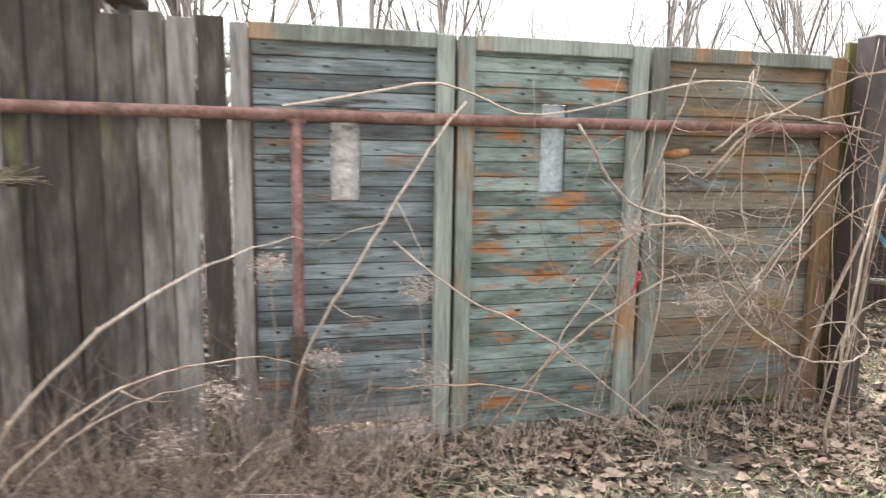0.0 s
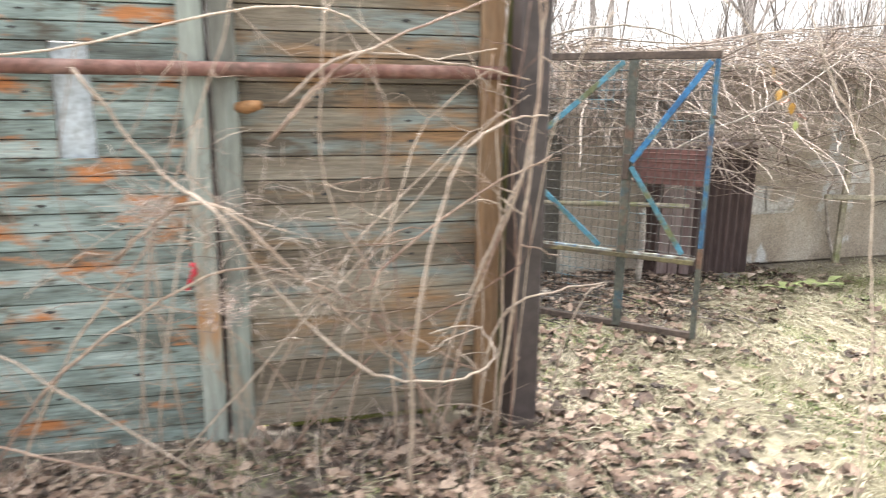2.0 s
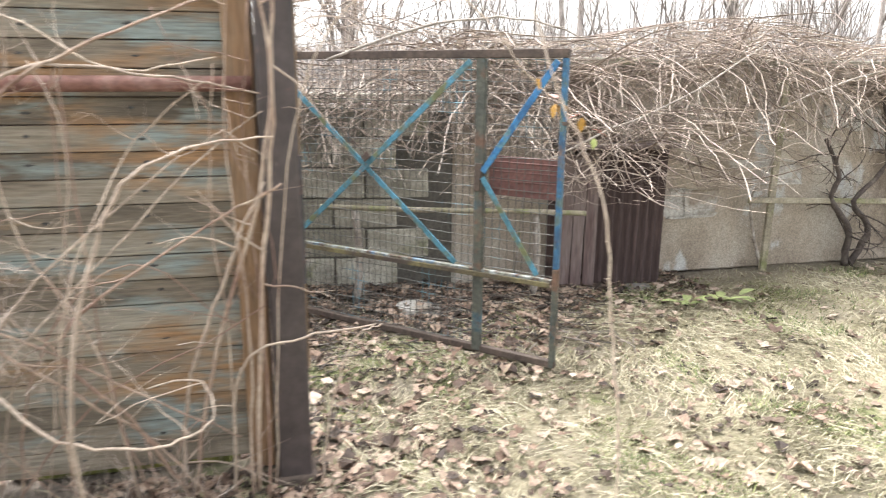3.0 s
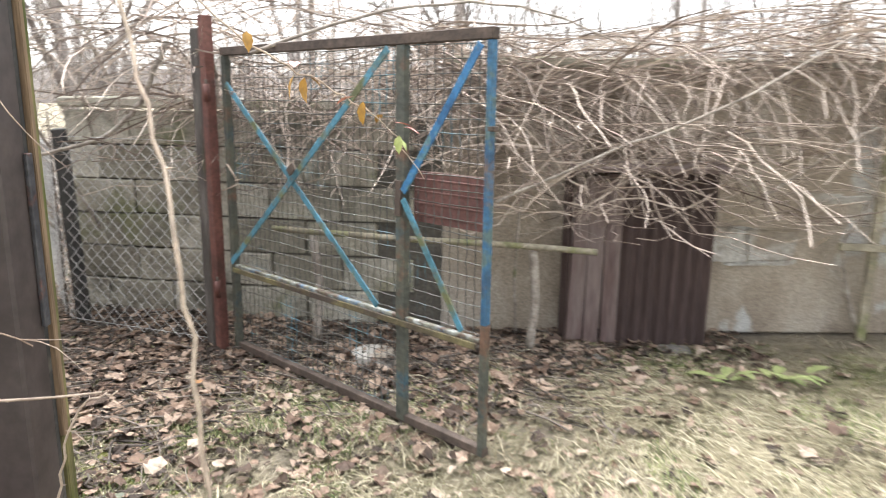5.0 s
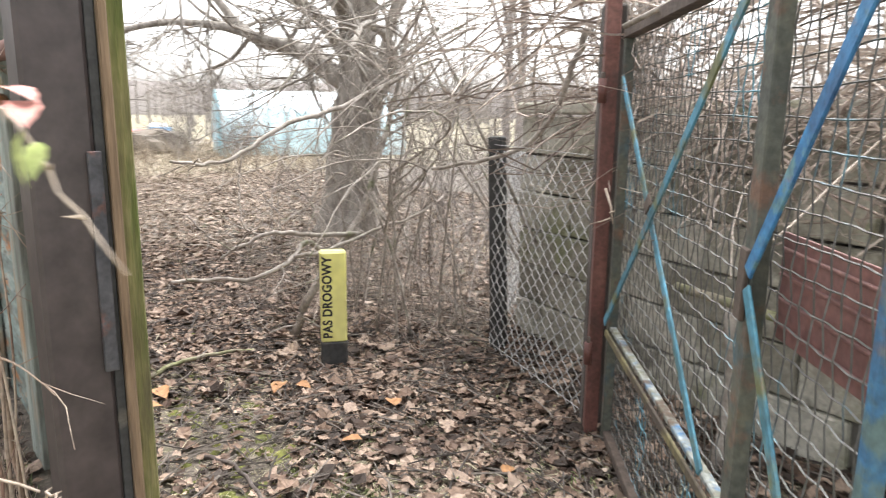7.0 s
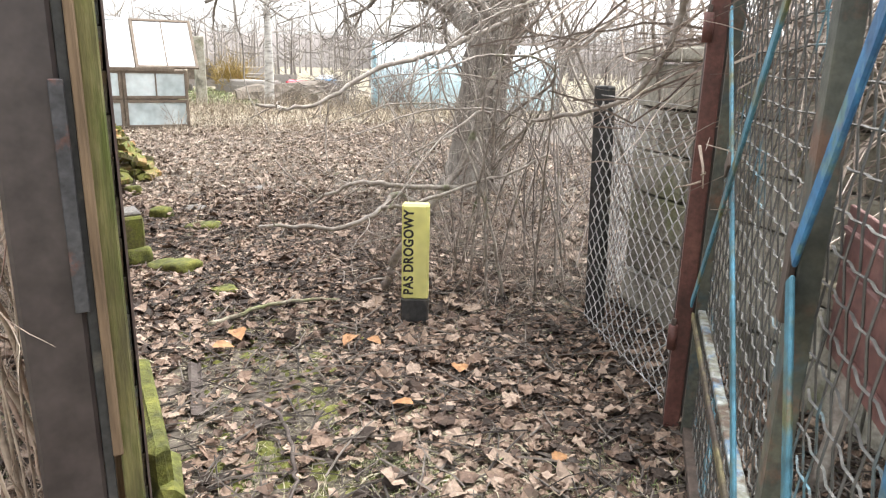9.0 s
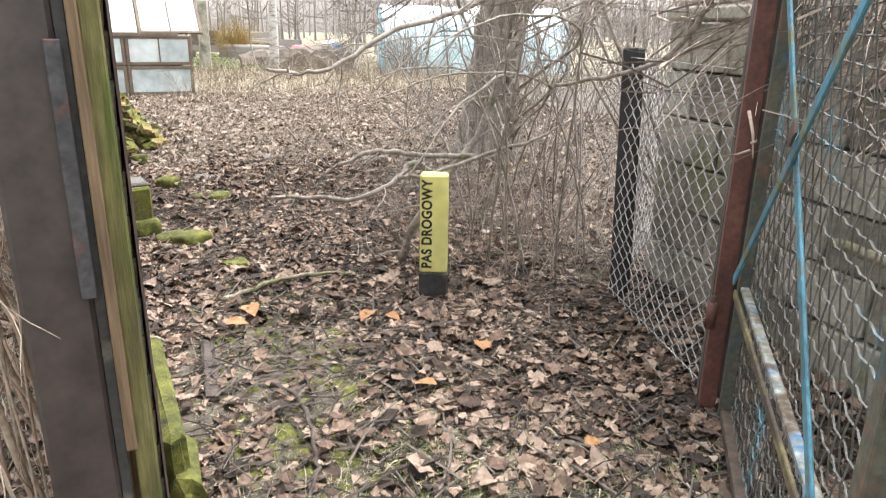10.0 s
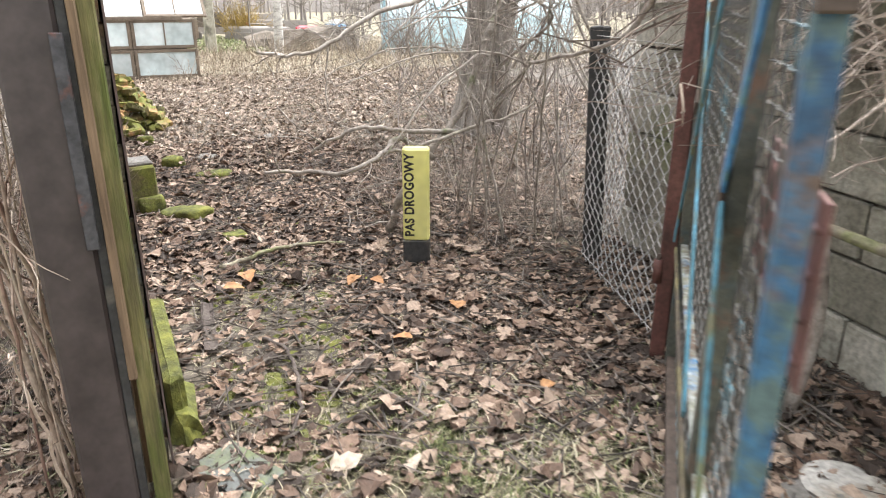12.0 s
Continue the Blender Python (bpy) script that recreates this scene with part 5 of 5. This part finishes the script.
scrub("dry_weeds", "dry weed stalks before the plank screen", 0.2, 3.0, 3.0, 3.5, 0.08, 0.3, 200, 7, M_VINE, 0.002, 4)


def window_frame_unit(parent, w, h, at, m_frame, m_pane, bars=1):
    """One old window sash: frame, mullions and panes."""
    for dx, dz, sx, sz in ((-w / 2 + 0.03, 0, 0.06, h), (w / 2 - 0.03, 0, 0.06, h), (0, -h / 2 + 0.03, w - 0.122, 0.06), (0, h / 2 - 0.03, w - 0.122, 0.06)):
        part("sash", box("sash", sx, 0.05, sz, m_frame, 0.005), parent, at @ pose(dx, 0, dz))
    part("pane", box("pane", w - 0.11, 0.008, h - 0.11, m_pane, 0.0), parent, at @ pose(0, 0, 0))
    for k in range(bars):
        part("glazing_bar", box("glazing_bar", 0.025, 0.03, h - 0.12, m_frame, 0.003), parent, at @ pose(-w / 2 + w * (k + 1) / (bars + 1), -0.012, 0))


gh = thing("cold_frame", "glasshouse patched together from old windows", "greenhouse", (-10.35, 3.72, 0), 90)
for i in range(3):
    for j in range(2):
        window_frame_unit(gh, 1.22, 0.56, pose(-1.62 + 1.24 * i + 0.39 - 0.02, 0, 0.30 + 0.58 * j), M_OLDFRAME, M_PANE, 1 if j else 0)
for i in range(3):
    window_frame_unit(gh, 1.2, 1.35, pose(-0.85 + 1.22 * i - 0.1, 0.49, 1.69, -44, 0, 0), M_OLDFRAME if i == 2 else M_WHITE, M_WHITEPANE, 1)
part("sill_beam", box("sill_beam", 3.8, 0.09, 0.07, M_OLDFRAME, 0.006), gh, pose(-0.3, 0.0, 1.175))
for s in (-2.2, 1.62):
    part("side", box("side", 0.05, 1.6, 1.15, M_OLDFRAME, 0.005), gh, pose(s, 0.85, 0.575))
part("back", box("back", 3.8, 0.05, 2.2, M_OLDFRAME, 0.005), gh, pose(-0.3, 1.68, 1.1))

# polytunnel
pt = thing("polytunnel", "light blue and white film tunnel greenhouse", "polytunnel", (-17.3, 12.4, 0), 72)


def tunnel_skin(w, h, length, n=16, m=8):
    vs, fs = [], []
    for j in range(m + 1):
        for i in range(n + 1):
            a = math.pi * i / n
            k = 1 - 0.02 * (j % 2)
            vs.append((length * j / m, -w / 2 * math.cos(a) * k, h * (math.sin(a) ** 0.75) * k if 0 < i < n else 0.0))
    for j in range(m):
        for i in range(n):
            q = j * (n + 1) + i
            fs.append((q, q + 1, q + n + 2, q + n + 1))
    return mesh_of("skin", vs, fs, M_FILM, True)


part("skin", tunnel_skin(3.4, 2.1, 6.0), pt)
vs = [(0, 0, 0.6)] + [(0.0, -1.7 * math.cos(math.pi * i / 16), 2.1 * math.sin(math.pi * i / 16) ** 0.75 if 0 < i < 16 else 0) for i in range(17)]
part("end_wall", mesh_of("end_wall", [(x - 0.01, y, z) for x, y, z in vs], [(0, i, i + 1) for i in range(1, 17)] + [(0, 17, 1)], M_FILMBLUE), pt)
part("door_frame", box("door_frame", 0.06, 0.9, 1.7, M_FILM, 0.01), pt, pose(-0.04, 0, 0.85))
for i in range(7):
    x = 0.05 + i * 0.98
    part("hoop", tube("hoop", [(x, -1.72 * math.cos(math.pi * k / 14), 2.12 * math.sin(math.pi * k / 14) ** 0.75 if 0 < k < 14 else 0) for k in range(15)], 0.025, M_GALV, 6), pt)

# birch, posts, heaps and odds on the far plots
bi = thing("birch", "slender white birch trunk on the far plot", "tree", (-16.9, 8.76, 0))
part("trunk", tube("trunk", curve([(0, 0, -0.05), (0.05, 0.03, 1.5), (-0.04, 0.05, 3.5), (0.1, 0, 7)], 5), taper(16, 0.16, 0.05), M_BIRCH, 10), bi)
vs, fs = [], []
rg = random.Random(3)
for i in range(14):
    grow(vs, fs, (0, 0, 2.2 + i * 0.33), (rg.gauss(0, 1), rg.gauss(0, 1), 0.3), 1.6, 0.02, 2, rg, 0.5, -0.15, 4, 4, 0.12)
part("twigs", mesh_of("twigs", vs, fs, M_TWIG), bi)
cp = thing("concrete_post", "square grey concrete fence post", "post", (-18.6, 7.0, 0))
part("post", box("post", 0.32, 0.32, 2.1, M_CONC, 0.02, warp=0.01), cp, pose(0, 0, 1.04))
for i, (x, y, r) in enumerate(((-18.5, 9.9, 1.1), (-19.5, 11.0, 1.3), (-20.5, 9.2, 0.9))):
    tagged(part("heap", rock("heap", r, i * 5.1, M_HEAP, 0.55), None, pose(x, y, 0.1)), "grey heap of garden compost and branches", "compost heap", "heaps on the plots")
rg = random.Random(66)
for i in range(16):
    x, y = rg.uniform(-40, -24), rg.uniform(6, 18)
    w, d, h = rg.uniform(1, 3), rg.uniform(0.8, 1.6), rg.uniform(0.5, 1.1)
    m = (M_SHED, M_WHITE, M_OLDFRAME, M_SHED, M_LBLUE, M_HEAP, M_SHED, M_RED)[i % 8]
    if m in (M_LBLUE, M_RED, M_WHITE):
        w, d, h = 0.9, 0.6, 0.6
    c = thing("garden_bed", {M_WHITE: "white sheet-covered garden crate", M_LBLUE: "blue tarp-covered stack of boards", M_RED: "red crate among garden clutter"}.get(m, "grey board-edged garden bed with clutter"), "garden clutter", (x, y, 0), rg.uniform(0, 90))
    part("body", box("body", w, d, h, m, 0.05, warp=0.04, seed=i), c, pose(0, 0, h / 2))
    for s in (-1, 1):
        part("board", box("board", w + 0.2, 0.05, 0.35, M_SHED, 0.008), c, pose(0, s * (d / 2 + 0.06), 0.17))
for i in range(22):
    x, y = -34 + rg.uniform(-8, 8), -4 + i * 1.6
    tagged(part("fence_post", box("fence_post", 0.12, 0.12, 1.3, M_SHED, 0.01), None, pose(x, y, 0.63)), "grey fence post on the far plots", "post", "far fence posts")
for i, (x, y) in enumerate(((-27, 9.5), (-15.0, 12.2), (-16.5, 11.0))):
    vs, fs = [], []
    for k in range(150 if i == 0 else 40):
        a = rg.uniform(0, 6.28)
        grow(vs, fs, (rg.gauss(0, 0.25), rg.gauss(0, 0.25), 0), (math.cos(a) * 0.5, math.sin(a) * 0.5, 1), rg.uniform(0.7, 1.5), 0.014, 1, rg, 0.6, 0.1, 4, 5, 0.15)
    b = thing("garden_bush", "yellow-brown twiggy garden bush" if i == 0 else "low bare garden bush", "bush", (x, y, 0))
    tagged(part("twig_mass", mesh_of("twig_mass", vs, fs, M_YBUSH if i == 0 else M_TWIG), b), kind="stuff")
hs = thing("garden_shed", "small grey garden hut with a low roof", "shed", (-31, 3.6, 0), 80)
part("walls", box("walls", 4, 3, 2.1, M_SHED, 0.02), hs, pose(0, 0, 1.05))
part("roof", box("roof", 4.4, 3.6, 0.12, M_DARKPLANK, 0.02), hs, pose(0, 0, 2.2, 6, 0, 0))
part("door", box("door", 0.9, 0.05, 1.8, M_OLDFRAME, 0.01), hs, pose(0.6, -1.53, 0.92))


def far_woods():
    rg = random.Random(17)
    vs, fs = [], []
    for i in range(1000):
        a = rg.uniform(math.radians(20), math.radians(215))
        d = rg.uniform(60, 150)
        x, y = d * math.cos(a) + 3, d * math.sin(a)
        h = rg.uniform(5.5, 9.0) * (0.8 + 0.3 * noise.noise(Vector((a * 6, 0, 0))))
        p = Vector((x, y, 0))
        tube_into(vs, fs, [p, p + Vector((rg.gauss(0, 0.3), rg.gauss(0, 0.3), h))], [0.16, 0.03], 3, False)
        for k in range(9):
            z = rg.uniform(0.1, 0.95) * h
            q = p + Vector((0, 0, z))
            e = q + Vector((rg.gauss(0, 1.3), rg.gauss(0, 1.3), rg.uniform(0.2, 1.8)))
            tube_into(vs, fs, [q, (q + e) / 2 + Vector((0, 0, -0.2)), e], [0.06, 0.05, 0.02], 3, False)
    tagged(new("backdrop_woods", mesh_of("backdrop_woods", vs, fs, M_WOODS)), "far belt of bare grey-brown trees", "woods", kind="stuff")
    vs, fs = [], []
    n = 90
    for i in range(n + 1):
        a = math.radians(15) + math.radians(205) * i / n
        h = 7.5 + 1.8 * noise.noise(Vector((i * 0.25, 2, 0)))
        for r, z in ((170, 0), (172, h), (190, h * 0.9), (192, 0)):
            vs.append((3 + r * math.cos(a), r * math.sin(a), z))
    for i in range(n):
        for k in range(3):
            q = i * 4 + k
            fs.append((q, q + 4, q + 5, q + 1))
    tagged(new("backdrop", mesh_of("backdrop", vs, fs, M_WOODS, True)), "hazy far edge of bare woodland", "woods", kind="structure")


far_woods()

# ---- leaf litter, grass and twigs ----


def leaf_litter(name, label, n, area, keep, size, seed, m=None, lift=0.03):
    rg = np.random.default_rng(seed)
    x0, x1, y0, y1 = area
    side = np.array([(0.0, 0.03), (0.16, 0.20), (0.36, 0.32), (0.46, 0.24), (0.70, 0.27), (0.84, 0.10)])
    mid = np.array([(0.0, 0.0), (0.5, 0.0), (1.0, 0.0)])
    flat = np.concatenate([side, side * (1, -1), mid])
    tris = [(12, 1, 0), (12, 13, 2, 1), (13, 4, 3, 2), (13, 14, 5, 4), (12, 6, 7), (12, 7, 8, 13), (13, 8, 9, 10), (13, 10, 11, 14)]
    vs, fs = [], []
    done = 0
    while done < n:
        x, y = rg.uniform(x0, x1), rg.uniform(y0, y1)
        if rg.random() > keep(x, y):
            continue
        s = size * min(2.1, 0.4 + rg.gamma(1.5, 0.38))
        f = flat + rg.normal(0, 0.045, flat.shape)
        f[:, 1] *= rg.uniform(0.55, 1.45)
        fold, curl = rg.normal(0.12, 0.34), rg.normal(0.05, 0.35)
        z = fold * np.abs(f[:, 1]) + curl * (f[:, 0] - 0.5) ** 2 + 0.10 * np.sin(9 * f[:, 1] + 7 * f[:, 0] + rg.uniform(0, 6))
        p = np.column_stack([f[:, 0], f[:, 1], z + rg.normal(0, 0.02, len(f))]) * s
        m3 = Euler((rg.normal(0, 0.15), rg.normal(0, 0.15), rg.uniform(0, 6.283))).to_matrix()
        q = p @ np.array(m3).T
        q[:, 2] += -q[:, 2].min() * 0.7 + abs(rg.normal(0, lift * 0.5))
        b = len(vs)
        gz = ground_z(x, y) + 0.002
        vs.extend((q + np.array((x, y, gz))).tolist())
        fs.extend([tuple(b + k for k in t) for t in tris])
        done += 1
    return tagged(new(name, mesh_of(name, vs, fs, m or M_LEAF)), label, "leaves", kind="stuff")


def in_thing(x, y):
    return 3.55 < y < 3.72 and x < 3.3


def litter_keep(x, y):
    if in_thing(x, y) or (y > 6.0 and x < 1.9):
        return 0.0
    patch = 0.65 + 0.7 * noise.noise(Vector((x * 1.2, y * 1.2, 7)))
    grass = max(0.0, min(1.0, (x - 3.2) / 1.2)) * max(0.0, min(1.0, (5.2 + 0.75 * max(0.0, min(1.0, (x - 4.6) / 0.9)) - y) / 0.9))
    if y < 3.6 and x < 3.4:
        grass = max(0.0, min(1.0, (3.2 - y) / 0.5)) * 0.7
    # trodden bare soil just inside the opening
    bare = min(1.0, 1.7 * math.exp(-((x - 2.5) / 0.8) ** 2 - ((y - 4.12) / 0.40) ** 2)) * (0.85 + 0.35 * noise.noise(Vector((x * 4, y * 4, 3))))
    return max(0.03, patch) * (1 - 0.93 * grass) * (1 - 0.96 * min(1.0, bare))


leaf_litter("leaf_litter", "brown fallen leaves lying flat over the path", 46000, (-2.5, 6.6, 2.6, 7.2), litter_keep, 0.050, 1)
leaf_litter("leaf_litter", "brown fallen leaves on the garden ground", 36000, (-10.5, 1.9, 3.75, 11.5), lambda x, y: 0.7 if (x < -1.3 or y > 5.8) else 0.0, 0.058, 2, M_PALELEAF)
leaf_litter("leaf_litter", "scattered dry leaves on the grass", 1300, (3.0, 9.0, 1.5, 5.8), lambda x, y: 0.6, 0.055, 3, M_PALELEAF)
for i, (x, y, r) in enumerate(((1.58, 4.21, 0.13), (1.77, 4.06, 0.11), (2.52, 5.04, 0.12), (2.71, 4.72, 0.10), (1.90, 4.76, 0.12), (1.97, 4.80, 0.09), (3.3, 5.0, 0.08))):
    tagged(part("orange_leaf", leaf_mesh(r, r * 0.75, M_LEAFOR, 0.35), None, pose(x, y, ground_z(x, y) + 0.05, 6, -8, i * 77)), "large orange-brown leaf on the litter", "leaf", "orange leaves on the path")


def grass(name, label, n, area, keep, length, seed, m, lay=0.8, width=0.0022):
    rg = np.random.default_rng(seed)
    x0, x1, y0, y1 = area
    vs, fs = [], []
    done = 0
    while done < n:
        x, y = rg.uniform(x0, x1), rg.uniform(y0, y1)
        if rg.random() > keep(x, y):
            continue
        a = 2.4 * noise.noise(Vector((x * 0.8, y * 0.8, 9))) * 3.1 + rg.normal(0, 0.9)
        ln = length * rg.uniform(0.4, 1.4)
        up = ln * (1 - lay) * rg.uniform(0.3, 1.3) + 0.008
        out = ln * lay * rg.uniform(0.5, 1.1)
        c, s = math.cos(a), math.sin(a)
        w = width * rg.uniform(0.6, 1.5)
        z = ground_z(x, y) + 0.003
        b = len(vs)
        bend = rg.normal(0, 0.18) * out
        for t, k in ((0.0, 1.0), (0.5, 0.9), (1.0, 0.15)):
            px = x + c * out * t - s * bend * t * t
            py = y + s * out * t + c * bend * t * t
            pz = z + up * (1.9 * t - 1.35 * t * t)
            vs.append((px - s * w * k, py + c * w * k, pz))
            vs.append((px + s * w * k, py - c * w * k, pz + w * 0.6))
        fs.extend([(b, b + 1, b + 3, b + 2), (b + 2, b + 3, b + 5, b + 4)])
        done += 1
    return tagged(new(name, mesh_of(name, vs, fs, m)), label, "grass", kind="stuff")


def straw_keep(x, y):
    if in_thing(x, y):
        return 0.0
    p = 0.55 + 0.8 * noise.noise(Vector((x * 1.5, y * 1.5, 2)))
    g = max(0.0, min(1.0, (x - 2.9) / 1.0)) * max(0.0, min(1.0, (5.5 + 0.6 * max(0.0, min(1.0, (x - 4.6) / 0.9)) - y) / 0.9))
    f = max(0.0, min(1.0, (3.1 - y) / 0.5))
    if y < 3.55 and x < 3.3:
        f = max(f, 0.4)
    return max(0.04, p) * max(g, f, 0.03)


grass("dry_grass", "matted pale straw-coloured winter grass", 68000, (-1.6, 10.0, 1.2, 5.95), straw_keep, 0.17, 5, M_STRAW)
grass("green_grass", "short green grass between the straw", 34000, (0.5, 10.0, 1.4, 5.8), lambda x, y: straw_keep(x, y) * (1 if noise.noise(Vector((x * 1.1, y * 1.1, 5))) > 0.08 else 0.05), 0.075, 6, M_GREEN, 0.55)
grass("dry_grass", "thin straw-coloured grass behind the walker", 22000, (-4.0, 10.0, -2.5, 1.6), lambda x, y: 0.6, 0.2, 15, M_STRAW, 0.8, 0.004)
grass("path_straw", "thin dry grass stalks among the leaves", 16000, (-1.0, 4.6, 3.8, 6.2), lambda x, y: 0.15 + 0.85 * math.exp(-((x - 3.1) / 0.5) ** 2 - ((y - 4.75) / 0.45) ** 2), 0.13, 7, M_STRAW, 0.9, 0.0012)
grass("path_grass", "short green grass at the edge of the bare soil", 5000, (2.6, 4.2, 3.8, 4.9), lambda x, y: max(0.0, noise.noise(Vector((x * 3, y * 3, 1)))), 0.06, 17, M_GREEN, 0.5, 0.0012)
grass("plot_grass", "tawny dry grass on the far plots", 26000, (-30.0, -9.0, 2.0, 16.0), lambda x, y: 0.7, 0.26, 8, M_TAWNY, 0.6, 0.008)
grass("plot_green", "light green grass on the far plots", 6000, (-30.0, -18.0, 4.5, 9.0), lambda x, y: 0.7, 0.25, 9, M_GREEN, 0.5, 0.02)
rg = random.Random(10)
vs, fs = [], []
for i in range(3600):
    x, y = rg.uniform(-1.5, 5.5), rg.uniform(3.8, 6.6)
    if x > 3.6 and y < 4.6:
        continue
    a, ln = rg.uniform(0, 6.28), rg.uniform(0.05, 0.32)
    z = ground_z(x, y) + rg.uniform(0.012, 0.04)
    d = Vector((math.cos(a), math.sin(a), rg.uniform(-0.05, 0.1)))
    p = Vector((x, y, z))
    tube_into(vs, fs, [p, p + d * ln * 0.5 + Vector((rg.uniform(-0.015, 0.015), rg.uniform(-0.015, 0.015), 0.004)), p + d * ln], rg.uniform(0.0015, 0.005), 4)
tagged(new("fallen_twigs", mesh_of("fallen_twigs", vs, fs, M_DEADTWIG)), "grey fallen twigs strewn over the litter", "twigs", kind="stuff")
vs, fs = [], []
for i in range(300):
    x = rg.choice((rg.gauss(2.9, 0.35), rg.gauss(1.4, 0.6)))
    y = rg.gauss(4.25, 0.25)
    if y < 3.75:
        continue
    b = len(vs)
    r = rg.uniform(0.015, 0.05)
    z = ground_z(x, y) + 0.004
    vs.append((x, y, z + r * 0.35))
    for k in range(7):
        w = k * 0.8976
        vs.append((x + r * math.cos(w) * rg.uniform(0.7, 1.2), y + r * math.sin(w) * rg.uniform(0.7, 1.2), z - 0.006))
    fs += [(b, b + 1 + k, b + 1 + (k + 1) % 7) for k in range(7)]
tagged(new("moss_tufts", mesh_of("moss_tufts", vs, fs, M_MOSS, True)), "small green moss cushions on the path", "moss", kind="stuff")

# ---- plain closing hedge behind the walker ----
scrub("dry_hedge", "bare hedge behind the walker", -8, 14, -9, -6, 1.5, 3.0, 240, 71, M_TWIG, 0.012, 6)
